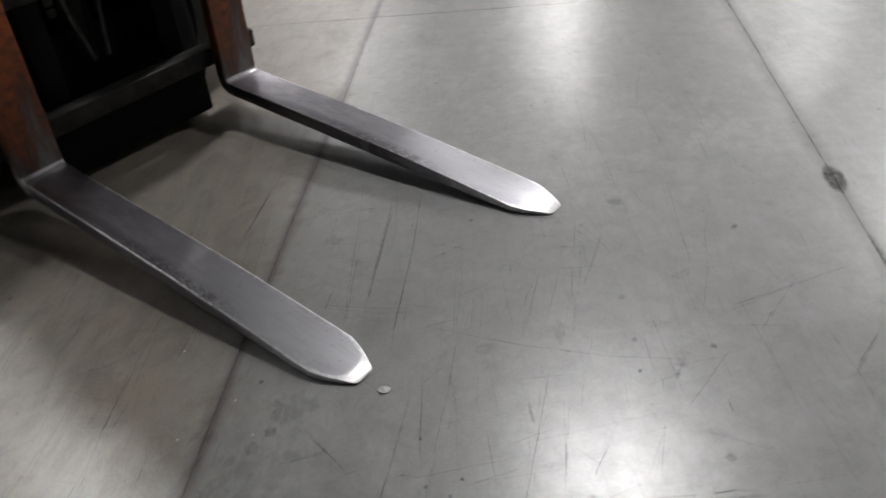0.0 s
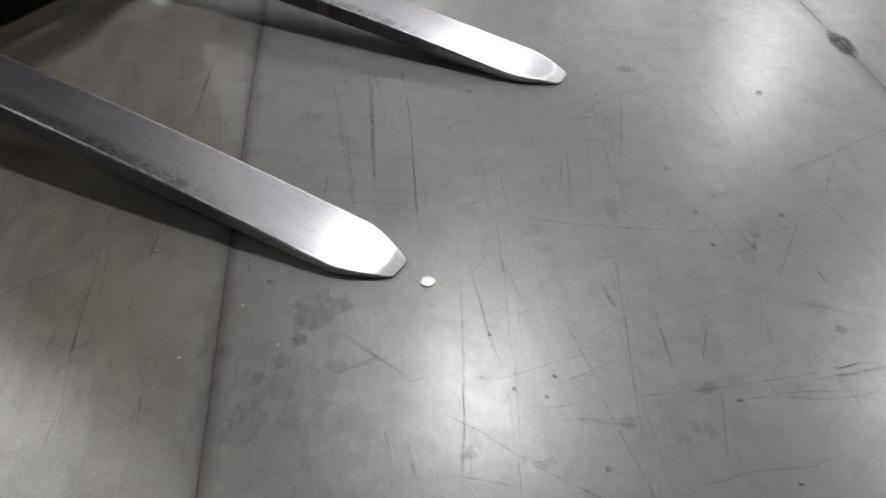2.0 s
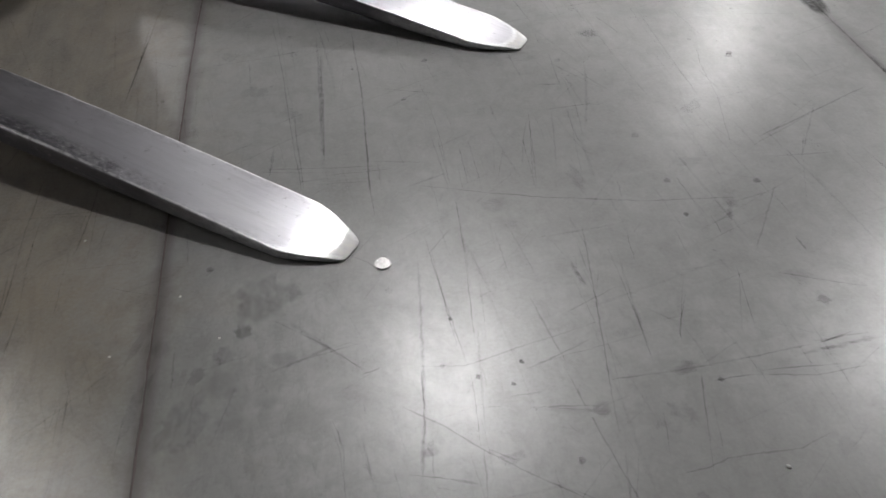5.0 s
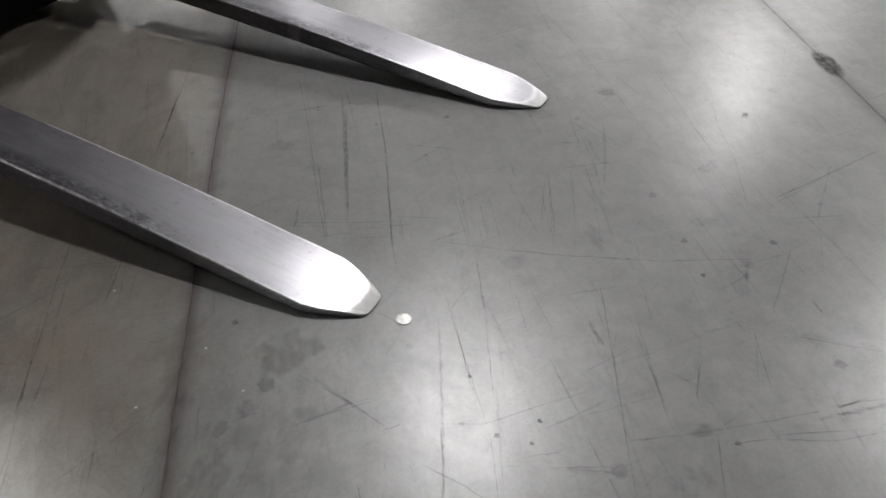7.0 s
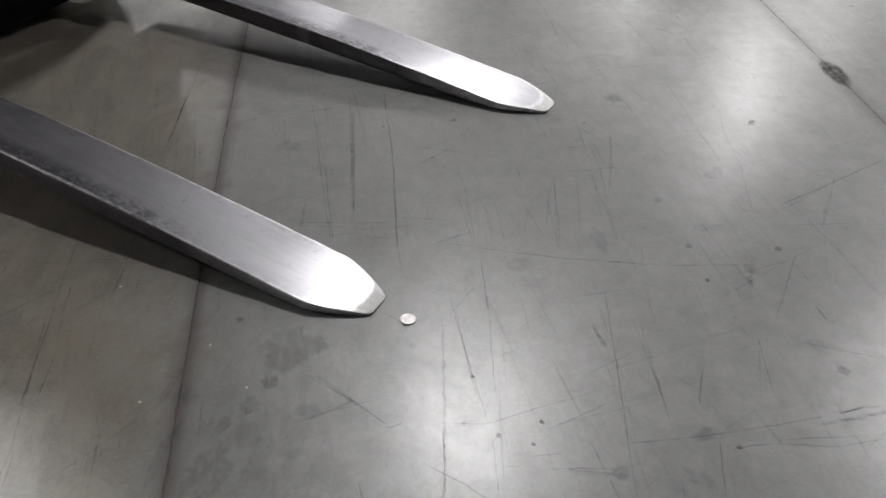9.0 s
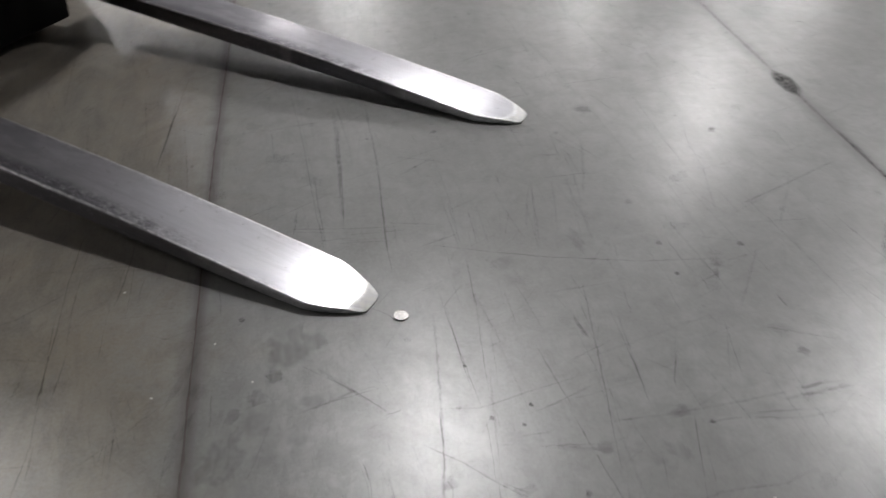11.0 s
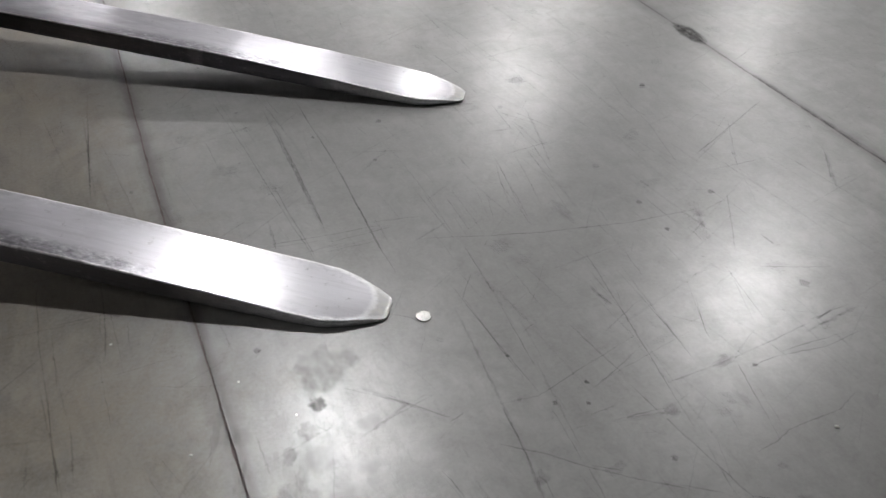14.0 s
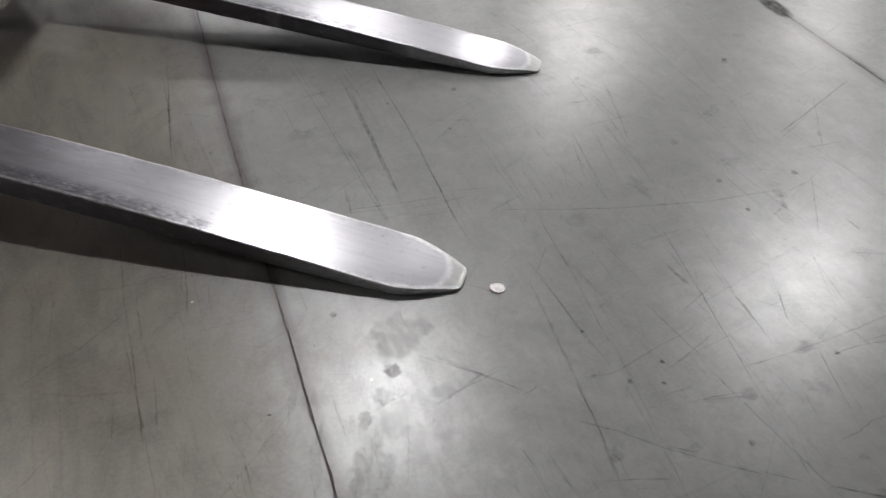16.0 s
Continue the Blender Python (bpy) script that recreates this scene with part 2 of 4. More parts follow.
def shank_material():
    m = Nodes("worn_orange_shank")
    wear = m.noise(1.0, 5, 0.65, m.scaled(18, 18, 5), 0.5)
    scale = m.noise(45.0, 4, 0.6)
    up = m.axis(2)
    paint = m.ramp(m.math("ADD", up, m.ramp(wear, 0.25, 0.75, -0.12, 0.12)), 0.05, 0.17)
    orange = m.mix(m.ramp(scale, 0.4, 0.7), (0.44, 0.10, 0.018), (0.11, 0.032, 0.014))
    orange = m.mix(m.ramp(m.math("ADD", up, m.ramp(wear, 0.25, 0.75, -0.2, 0.2)), 0.08, 0.40), (0.085, 0.034, 0.020), orange)
    colour = m.mix(paint, m.mix(m.ramp(wear, 0.4, 0.7), (0.24, 0.225, 0.225), (0.14, 0.11, 0.09)), orange)
    m.set(Base_Color=colour, Metallic=m.ramp(paint, 0, 1, 0.95, 0.0), Roughness=m.ramp(scale, 0.3, 0.7, 0.32, 0.5))
    m.bump(scale, 0.2, 0.0015)
    return m.mat


def paint_material(name, dark, light, rough, metal=0.0, scale=25.0, gloss=0.5):
    m = Nodes(name)
    n1, n2 = m.noise(scale, 5, 0.6), m.noise(scale * 0.15, 4, 0.6)
    colour = m.mix(m.ramp(n1, 0.35, 0.7), dark, light)
    colour = m.mix(m.ramp(n2, 0.4, 0.75, 0.0, 0.5), colour, dark)
    m.set(Base_Color=colour, Roughness=m.ramp(n1, 0.3, 0.7, rough - 0.08, rough + 0.1), Metallic=metal, Specular_IOR_Level=gloss)
    m.bump(n1, 0.12, 0.001)
    return m.mat


def lens_material():
    m = Nodes("lamp_lens")
    m.set(Base_Color=(0.8, 0.8, 0.8), Roughness=0.4)
    m.bsdf.inputs["Emission Color"].default_value = (1.0, 0.99, 0.992, 1)
    m.bsdf.inputs["Emission Strength"].default_value = LAMP_POWER
    return m.mat


def mark_material():
    """Rubbed-on marks: patchy, thin at their edges, the floor shows through."""
    m = Nodes("rubbed_marks")
    cover = m.tree.nodes.new("ShaderNodeAttribute")
    cover.attribute_name = "cover"
    patch = m.ramp(m.noise(70.0, 4, 0.65), 0.36, 0.62, 0.5, 1.0)
    m.set(Base_Color=(0.045, 0.041, 0.038), Roughness=0.45, Alpha=m.math("MULTIPLY", cover.outputs["Fac"], patch))
    return m.mat


def worn_material():
    """Bare concrete where the sealer is gone: dull, in small flakes."""
    m = Nodes("flaked_sealer")
    cover = m.tree.nodes.new("ShaderNodeAttribute")
    cover.attribute_name = "cover"
    flakes = m.ramp(m.noise(1.0, 7, 0.7, m.scaled(110, 60, 1, 0.1), 0.5), 0.40, 0.58, 0.35, 1.0)
    tone = m.mix(m.ramp(m.noise(40.0, 5, 0.65), 0.35, 0.68), (0.355, 0.352, 0.342), (0.47, 0.467, 0.455))
    m.set(Base_Color=tone, Roughness=0.58, Specular_IOR_Level=0.3, Alpha=m.math("MULTIPLY", cover.outputs["Fac"], flakes))
    return m.mat


def filler_material():
    """Dark brown grime in the joints; the one at x 1.2 is filled with greyer dirt."""
    m = Nodes("joint_filler")
    fine = m.noise(25.0, 5, 0.6)
    old = m.mix(m.ramp(fine, 0.35, 0.7), (0.135, 0.109, 0.105), (0.22, 0.179, 0.171))
    pale = m.mix(m.ramp(fine, 0.35, 0.7), (0.15, 0.142, 0.138), (0.21, 0.2, 0.194))
    near = m.ramp(m.math("ABSOLUTE", m.math("SUBTRACT", m.axis(0), 1.2)), 0.10, 0.05)
    m.set(Base_Color=m.mix(near, old, pale), Roughness=0.8)
    return m.mat


CONCRETE = concrete_material()
JOINT = filler_material()
STEEL = steel_material()
SHANK = shank_material()
BLACK = paint_material("black_oily_paint", (0.003, 0.003, 0.003), (0.008, 0.0075, 0.007), 0.6, gloss=0.12)
GREY_BAR = paint_material("worn_black_steel", (0.012, 0.011, 0.010), (0.045, 0.042, 0.038), 0.5, 0.1, gloss=0.3)
ORANGE = paint_material("orange_paint", (0.50, 0.12, 0.02), (0.62, 0.17, 0.03), 0.4)
RUBBER = paint_material("tyre_rubber", (0.012, 0.012, 0.012), (0.03, 0.03, 0.03), 0.75)
HOSE = paint_material("dusty_hose", (0.03, 0.03, 0.028), (0.11, 0.105, 0.095), 0.35)
WALL = paint_material("painted_block_wall", (0.08, 0.08, 0.078), (0.12, 0.12, 0.115), 0.7, 0.0, 3.0)
DECK = paint_material("steel_roof_deck", (0.05, 0.05, 0.05), (0.08, 0.08, 0.08), 0.6, 0.0, 2.0)
HOUSING = paint_material("lamp_housing_grey", (0.25, 0.25, 0.26), (0.35, 0.35, 0.36), 0.4, 0.6)
LENS = lens_material()
SILVER = paint_material("worn_coin_silver", (0.34, 0.335, 0.32), (0.58, 0.575, 0.555), 0.36, 1.0, 300.0)
STONE = paint_material("pale_stone", (0.78, 0.77, 0.73), (0.90, 0.89, 0.86), 0.4, 0.0, 120.0)
MARK = mark_material()
WORN = worn_material()


# ---- mesh helpers ----
def mesh_from(name, bm, *materials, smooth=None):
    data = bpy.data.meshes.new(name)
    bmesh.ops.recalc_face_normals(bm, faces=bm.faces)
    bm.to_mesh(data)
    bm.free()
    for material in materials:
        data.materials.append(material)
    if smooth:
        data.shade_smooth()
        data.set_sharp_from_angle(angle=radians(smooth))
    return data


def thing(name, m, label, category, group="", kind=""):
    ob = new(name)
    ob.matrix_world = m
    ob.empty_display_size = 0.1
    return tagged(ob, label, category, group, kind)


def part(name, bm, material, parent, label="", m=None, smooth=40):
    """One mesh under a thing or under a part; m is its pose in the parent's space."""
    ob = new(name, mesh_from(name, bm, *(material if isinstance(material, (list, tuple)) else (material,)), smooth=smooth))
    ob.parent = parent
    ob.matrix_basis = m if m is not None else Matrix()
    return tagged(ob, label)


def box(bm, x0, x1, y0, y1, z0, z1, bevel=0.0):
    made = bmesh.ops.create_cube(bm, size=1.0)["verts"]
    for v in made:
        v.co = ((x0 + x1) / 2 + v.co.x * (x1 - x0), (y0 + y1) / 2 + v.co.y * (y1 - y0), (z0 + z1) / 2 + v.co.z * (z1 - z0))
    if bevel:
        edges = list({e for v in made for e in v.link_edges})
        bmesh.ops.bevel(bm, geom=edges, offset=bevel, segments=2, profile=0.5, affect="EDGES")
    return bm


def boxed(*size, bevel=0.0):
    return box(bmesh.new(), *size, bevel=bevel)


def loft(bm, rings, cap=True):
    """Skin a row of rings that have the same number of points."""
    rows = [[bm.verts.new(p) for p in ring] for ring in rings]
    count = len(rows[0])
    for a, b in zip(rows, rows[1:]):
        for i in range(count):
            bm.faces.new((a[i], a[(i + 1) % count], b[(i + 1) % count], b[i]))
    if cap:
        bm.faces.new(rows[0][::-1])
        bm.faces.new(rows[-1])
    return bm


def lathe(bm, profile, axis="z", segments=32):
    """Turn a profile of (radius, height) round an axis."""
    rings = []
    for r, h in profile:
        ring = []
        for i in range(segments):
            a = math.tau * i / segments
            c, s = r * math.cos(a), r * math.sin(a)
            ring.append((c, s, h) if axis == "z" else (c, h, s))
        rings.append(ring)
    return loft(bm, rings)


def tube(bm, points, radius, segments=10):
    """A round bar along a row of points."""
    rings = []
    points = [Vector(p) for p in points]
    for i, p in enumerate(points):
        ahead = (points[min(i + 1, len(points) - 1)] - points[max(i - 1, 0)]).normalized()
        side = ahead.orthogonal().normalized()
        up = ahead.cross(side)
        rings.append([p + radius * (math.cos(a) * side + math.sin(a) * up) for a in (math.tau * k / segments for k in range(segments))])
    return loft(bm, rings)


# ---- hall ----
X0, X1, Y0, Y1, ROOF = -16.0, 21.0, -12.0, 27.0, 7.6


def wall(name, x0, x1, y0, y1):
    ob = new(name, mesh_from(name, boxed(x0, x1, y0, y1, -0.3, ROOF), WALL))
    tagged(ob, "plain dark grey painted warehouse wall", "wall", kind="structure")


wall("wall_west", X0 - 0.3, X0, Y0 - 0.3, Y1 + 0.3)
wall("wall_east", X1, X1 + 0.3, Y0 - 0.3, Y1 + 0.3)
wall("wall_south", X0, X1, Y0 - 0.3, Y0)
wall("wall_north", X0, X1, Y1, Y1 + 0.3)


def ceiling():
    bm = boxed(X0 - 0.3, X1 + 0.3, Y0 - 0.3, Y1 + 0.3, ROOF, ROOF + 0.2)
    x = X0 + 1.5
    while x < X1:
        box(bm, x - 0.06, x + 0.06, Y0, Y1, ROOF - 0.45, ROOF - 0.002)
        x += 5.5
    tagged(new("ceiling", mesh_from("ceiling", bm, DECK)), "grey steel roof deck on long beams", "ceiling", kind="structure")


ceiling()


def lamp():
    """A round high-bay lamp; the origin is the middle of its lens."""
    ob = thing("high_bay_lamp", pose(0, 0, 0), "round grey high-bay lamp, lit, hung from the roof", "lamp", "high-bay lamps")
    part("housing", lathe(bmesh.new(), [(0.31, 0.0), (0.33, 0.01), (0.33, 0.05), (0.24, 0.10), (0.14, 0.14), (0.13, 0.26), (0.05, 0.28)]), HOUSING, ob)
    part("lens", lathe(bmesh.new(), [(0.30, -0.002), (0.29, -0.014), (0.2, -0.02), (0.02, -0.022)]), LENS, ob, "bright white lens")
    part("hanging_rod", tube(bmesh.new(), [(0, 0, 0.27), (0, 0, ROOF - LAMP_Z)], 0.012), HOUSING, ob)
    return ob


first = lamp()
first.matrix_world = pose(1.2, 4.3, LAMP_Z)
for i in range(-3, 4):
    for j in range(-1, 4):
        if j == -1 and abs(i) != 3 or j >= 0 and i not in (-2, -1, 0, 1) and (i, j) not in ((2, 1), (2, 2)):      # rows cut short; of row -1 two unseen end lamps stay, for fork glints
            continue
        if (i, j) not in ((0, 0), (0, 1), (-1, 1)):     # two fittings of the second row are missing
            copy_thing(first, pose(1.2 + 5.5 * i, 4.3 + 6.2 * j, LAMP_Z))


# ---- floor ----
floor = new("floor", mesh_from("floor", boxed(X0, X1, Y0, Y1, -0.25, -0.0012), JOINT))
tagged(floor, "polished grey concrete floor, scuffed, with dark saw-cut joints", "floor", kind="structure")


def wander(along, cut, seed):
    """How far a joint strays from its straight line."""
    bend = -0.0035 + 0.010 * max(0.0, min(1.0, (along - 0.3) / 0.5)) if abs(cut) < 0.1 and seed == 1 else 0.0
    return bend + 0.0018 * noise.noise(Vector((along * 2.1, cut * 3.7 + seed, 0.5))) + 0.0010 * noise.noise(Vector((along * 13, cut, seed)))


def slab(x0, x1, y0, y1, gap):
    """One bay of the floor; its edges are chipped along the joints, which run a little crooked."""
    random.seed(int(x0 * 100) * 31 + int(y0 * 100))
    outline = []
    corners = [(x0, y0), (x1, y0), (x1, y1), (x0, y1)]
    for (ax, ay), (bx, by) in zip(corners, corners[1:] + corners[:1]):
        length = math.hypot(bx - ax, by - ay)
        upright = abs(bx - ax) < 1e-6
        near = upright and abs(ax) < 2 and -4 < min(ay, by) < 2
        steps = 420 if near else max(2, min(160, int(length / 0.03)))
        nx, ny = -(by - ay) / length, (bx - ax) / length
        for k in range(steps):
            f = k / steps
            px, py = ax + (bx - ax) * f, ay + (by - ay) * f
            if k == 0:
                outline.append((px + math.copysign(gap / 2, (x0 + x1) / 2 - px), py + math.copysign(gap / 2, (y0 + y1) / 2 - py)))
                continue
            stray = wander(py, ax, 1) if upright else wander(px, ay, 7)
            chip = abs(random.gauss(0, 0.0005)) + max(0.0, noise.noise(Vector((px * 23 + nx, py * 23 + ny, 2))) - 0.28) * 0.005
            inset = 0.0003 if upright and abs(ax - 1.2) < 0.01 else gap / 2 + chip       # one joint has almost closed with dirt
            outline.append((px + nx * inset + (stray if upright else 0), py + ny * inset + (0 if upright else stray)))
    bm = bmesh.new()
    low = [bm.verts.new((px, py, -0.0011)) for px, py in outline]
    top = [bm.verts.new((px, py, 0)) for px, py in outline]
    n = len(outline)
    for k in range(n):
        bm.faces.new((low[k], low[(k + 1) % n], top[(k + 1) % n], top[k]))
    bm.faces.new(top)
    bm.faces.new(low[::-1])
    part("slab", bm, CONCRETE, floor, smooth=None)


cuts_x = [X0, -9.6, -4.8, 0.0, 1.2, 6.0, 10.8, 15.6, X1]
cuts_y = [Y0, -7.6, -3.0, 1.62, 6.2, 10.8, 15.4, 20.0, Y1]
for xa, xb in zip(cuts_x, cuts_x[1:]):
    for ya, yb in zip(cuts_y, cuts_y[1:]):
        slab(xa, xb, ya, yb, 0.0021)


# ---- forklift ----
TURN = -35.0            # degrees, the way the forks point
TILT = 4.4              # degrees, the mast leans forward, the heels stand off the floor
TIP = 0.303             # metres, the tips along the way the forks point
LONG, WIDE, THICK = 1.06, 0.1105, 0.035
NEAR_Y, FAR_Y = -0.0015, 0.609
MID_Y = (NEAR_Y + FAR_Y) / 2
BASE = pose(0, 0, 0, 0, 0, TURN)
LEAN = pose(TIP, 0, -0.0085, 0, TILT, 0)

forklift = thing("forklift", BASE @ pose(-0.9, MID_Y, 0), "dark forklift with worn steel forks lowered to the concrete floor", "forklift")
INTO = (BASE @ pose(-0.9, MID_Y, 0)).inverted() @ BASE      # from the truck's plan to the thing's space
LEANED = INTO @ LEAN


def ring(half, low, high, at, soft):
    """A section of the blade across its length, at x: worn round along the upper edges, crisp lower edges."""
    pts = []
    for sy, sz, a0 in ((1, -1, -90), (1, 1, 0), (-1, 1, 90), (-1, -1, 180)):
        if sz > 0:
            soft_here = min(soft, (high - low) * 0.35)
            arc = [(half - soft_here * (1 - math.cos(radians(11.25 * k))), high - soft_here * (1 - math.sin(radians(11.25 * k)))) for k in range(9)]
            pts += [(at, py, pz) for py, pz in arc] if sy > 0 else [(at, -py, pz) for py, pz in arc[::-1]]
            continue
        r = min(0.0022, (high - low) * 0.4)
        cy, cz = sy * (half - r), low + r
        arc = [(cy + r * math.cos(radians(a0 + 11.25 * k)), cz + r * math.sin(radians(a0 + 11.25 * k))) for k in range(9)]
        pts += [(at, py, pz) for py, pz in arc]
    return pts


def between(x, knots):
    """The value at x on a broken line through (x, value) knots."""
    for (a, p), (b, q) in zip(knots, knots[1:]):
        if x <= b:
            return p + (q - p) * (x - a) / (b - a)
    return knots[-1][1]


SIDE = ((0.0, 0.0150), (0.0015, 0.0190), (0.004, 0.0222), (0.008, 0.0253), (0.024, 0.0335), (0.055, 0.0470), (0.078, 0.0535), (0.088, WIDE / 2), (2.0, WIDE / 2))
TOP = ((0.0, 0.0112), (0.004, 0.0122), (0.024, 0.0148), (0.028, 0.0150), (0.1, 0.0178), (0.25, 0.0252), (0.45, 0.0330), (0.62, THICK), (2.0, THICK))
UNDER = ((0.0, 0.0090), (0.004, 0.0086), (0.1, 0.0028), (0.2, 0.0), (2.0, 0.0))


def fork(y, seed):
    """One fork: a blunt, bevelled nose, tapered shoulders, a blade that thickens towards the heel, and the shank."""
    random.seed(seed)
    rings = []
    stations = [0.0, 0.0015, 0.004, 0.008, 0.014, 0.024, 0.028, 0.040, 0.055, 0.068, 0.078, 0.088] + [0.105 + k * (LONG - 0.135) / 40 for k in range(41)]
    for k, at in enumerate(stations):
        wobble = random.gauss(0, 0.0003) if at > 0.09 else 0.0
        soft = 0.0030 if at < 0.09 else (0.0016 + 0.0030 * min(1.0, at / 0.45)) * random.uniform(0.85, 1.15)
        rings.append(ring(between(at, SIDE) + wobble, between(at, UNDER), between(at, TOP) + (random.gauss(0, 0.0001) if at > 0.09 else 0.0), -at, soft))
    # heel: bend up into the shank, small inner and large outer radius
    inner = 0.010
    for k in range(0, 9):
        a = radians(90 * k / 8)
        cx, cz = -LONG + inner, THICK + inner
        section = []
        for _, py, pz in ring(WIDE / 2, 0.0, THICK, 0, 0.0044):
            r = inner + (THICK - pz)
            section.append((cx - r * math.sin(a), py, cz - r * math.cos(a)))
        rings.append(section)
    for z in (0.12, 0.25, 0.40, 0.52):
        rings.append([(-LONG - (THICK - pz), py, z) for _, py, pz in ring(WIDE / 2, 0.0, THICK, 0, 0.0044)])
    blade, shank = rings[:-4], rings[-5:]
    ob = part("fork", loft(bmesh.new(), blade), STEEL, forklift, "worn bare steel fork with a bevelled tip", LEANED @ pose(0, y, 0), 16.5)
    part("shank", loft(bmesh.new(), shank), SHANK, ob, "upright shank with worn orange paint", None, 16.5)
    hook = boxed(-LONG - 0.075, -LONG - THICK + 0.002, -0.045, 0.045, 0.44, 0.50, bevel=0.005)
    part("hook", hook, SHANK, ob)


fork(NEAR_Y, 5)
fork(FAR_Y, 9)


def carriage():
    back = -LONG - THICK
    ob = part("carriage", boxed(back - 0.05, back - 0.003, MID_Y - 0.405, MID_Y + 0.405, 0.078, 0.130, bevel=0.006), GREY_BAR, forklift,
              "black fork carriage with worn edges", LEANED)
    part("upper_bar", boxed(back - 0.05, back - 0.003, MID_Y - 0.405, MID_Y + 0.405, 0.40, 0.48, bevel=0.006), GREY_BAR, ob)
    for side in (-1, 1):
        y = MID_Y + side * 0.375
        part("side_plate", boxed(back - 0.07, back - 0.051, y - 0.03, y + 0.03, 0.06, 0.52, bevel=0.004), BLACK, ob)
        y = MID_Y + side * 0.17
        part("roller_bracket", boxed(back - 0.16, back - 0.052, y - 0.03, y + 0.03, 0.12, 0.50, bevel=0.004), BLACK, ob)
    # load backrest above the carriage
    for k in range(10):
        y = MID_Y - 0.387 + 0.086 * k
        part("backrest_bar", boxed(back - 0.04, back - 0.015, y - 0.011, y + 0.011, 0.482, 1.15, bevel=0.003), BLACK, ob)
    part("backrest_rail", boxed(back - 0.045, back - 0.01, MID_Y - 0.405, MID_Y + 0.405, 1.152, 1.20, bevel=0.005), BLACK, ob)


carriage()


def mast():
    back = -LONG - THICK - 0.09
    ob = part("mast", boxed(back - 0.035, back + 0.060, MID_Y - 0.235, MID_Y + 0.235, -0.058, 0.072, bevel=0.008), BLACK, forklift,
              "black steel mast with channels, chains and hoses", LEANED)
    for side in (-1, 1):
        for name, y, x in (("inner_channel", 0.215, back - 0.13), ("outer_channel", 0.275, back - 0.15)):
            bm = bmesh.new()
            yc = MID_Y + side * y
            box(bm, x - 0.06, x + 0.06, yc - 0.012, yc + 0.012, 0.02, 2.0, 0.003)
            box(bm, x + 0.045, x + 0.06, yc - (0.03 if side > 0 else 0.0), yc + (0.0 if side > 0 else 0.03), 0.02, 2.0, 0.003)
            part(name, bm, BLACK, ob)
        chain = bmesh.new()
        for k in range(60):
            z = 0.3 + 0.028 * k
            box(chain, back - 0.06, back - 0.048, MID_Y + side * 0.08 - 0.012, MID_Y + side * 0.08 + 0.012, z, z + 0.023, 0.002)
        part("chain", chain, GREY_BAR, ob)
        hose = [(back - 0.03 - 0.02 * math.sin(3 * t), MID_Y + side * (0.02 + 0.06 * t), 0.17 + 0.35 * t) for t in (k / 10 for k in range(11))]
        part("hose", tube(bmesh.new(), hose, 0.009), HOSE, ob, "dusty black hydraulic hose")
    part("lift_cylinder", lathe(bmesh.new(), [(0.04, 0.1), (0.045, 0.11), (0.045, 1.1), (0.025, 1.11), (0.025, 1.8)], segments=24), GREY_BAR, ob, "",
         pose(back - 0.12, MID_Y, 0))
    # unseen closed plate, added to keep lamp light off the floor between the forks
    part("mast_light_block", boxed(back - 0.235, back - 0.225, MID_Y - 0.40, MID_Y + 0.40, 0.05, 1.95, bevel=0.002), BLACK, ob)
    for z in (0.30, 1.0, 1.9):
        part("cross_tie", boxed(back - 0.20, back - 0.15, MID_Y - 0.26, MID_Y + 0.26, z, z + 0.09, bevel=0.005), BLACK, ob)


mast()


def chassis():
    front = -0.95
    ob = part("chassis", boxed(front - 1.95, front - 0.22, MID_Y - 0.42, MID_Y + 0.42, 0.05, 0.62, bevel=0.04), BLACK, forklift, "black chassis", INTO)
    part("front_axle", boxed(front - 0.26, front + 0.008, MID_Y - 0.33, MID_Y + 0.33, 0.05, 0.34, bevel=0.03), BLACK, ob)
    # unseen cowl, made tall so that it blocks lamps behind the truck
    part("cowl", boxed(front - 0.55, front - 0.32, MID_Y - 0.36, MID_Y + 0.36, 0.622, 1.42, bevel=0.05), BLACK, ob)
    part("counterweight", boxed(front - 2.35, front - 1.35, MID_Y - 0.5, MID_Y + 0.5, 0.622, 1.05, bevel=0.09), ORANGE, ob)
    for side in (-1, 1):
        for name, x, r in (("drive_wheel", front - 0.30, 0.27), ("steer_wheel", front - 1.75, 0.22)):
            w = 0.085
            wheel = part(name, lathe(bmesh.new(), [(r * 0.62, -w), (r * 0.93, -w), (r, -w * 0.75), (r, w * 0.75), (r * 0.93, w), (r * 0.62, w)], "y", 40), RUBBER, ob,
                         "black rubber tyre", pose(x, MID_Y + side * 0.42 if name == "drive_wheel" else MID_Y + side * 0.50, r))
            part("rim", lathe(bmesh.new(), [(0.03, -w * 0.5), (r * 0.61, -w * 0.7), (r * 0.61, w * 0.7), (0.03, w * 0.5)], "y", 32), ORANGE, wheel)
        part("fender", boxed(front - 0.62, front - 0.02, MID_Y + side * 0.42 - 0.09, MID_Y + side * 0.42 + 0.09, 0.56, 0.61, bevel=0.015), BLACK, ob)


chassis()


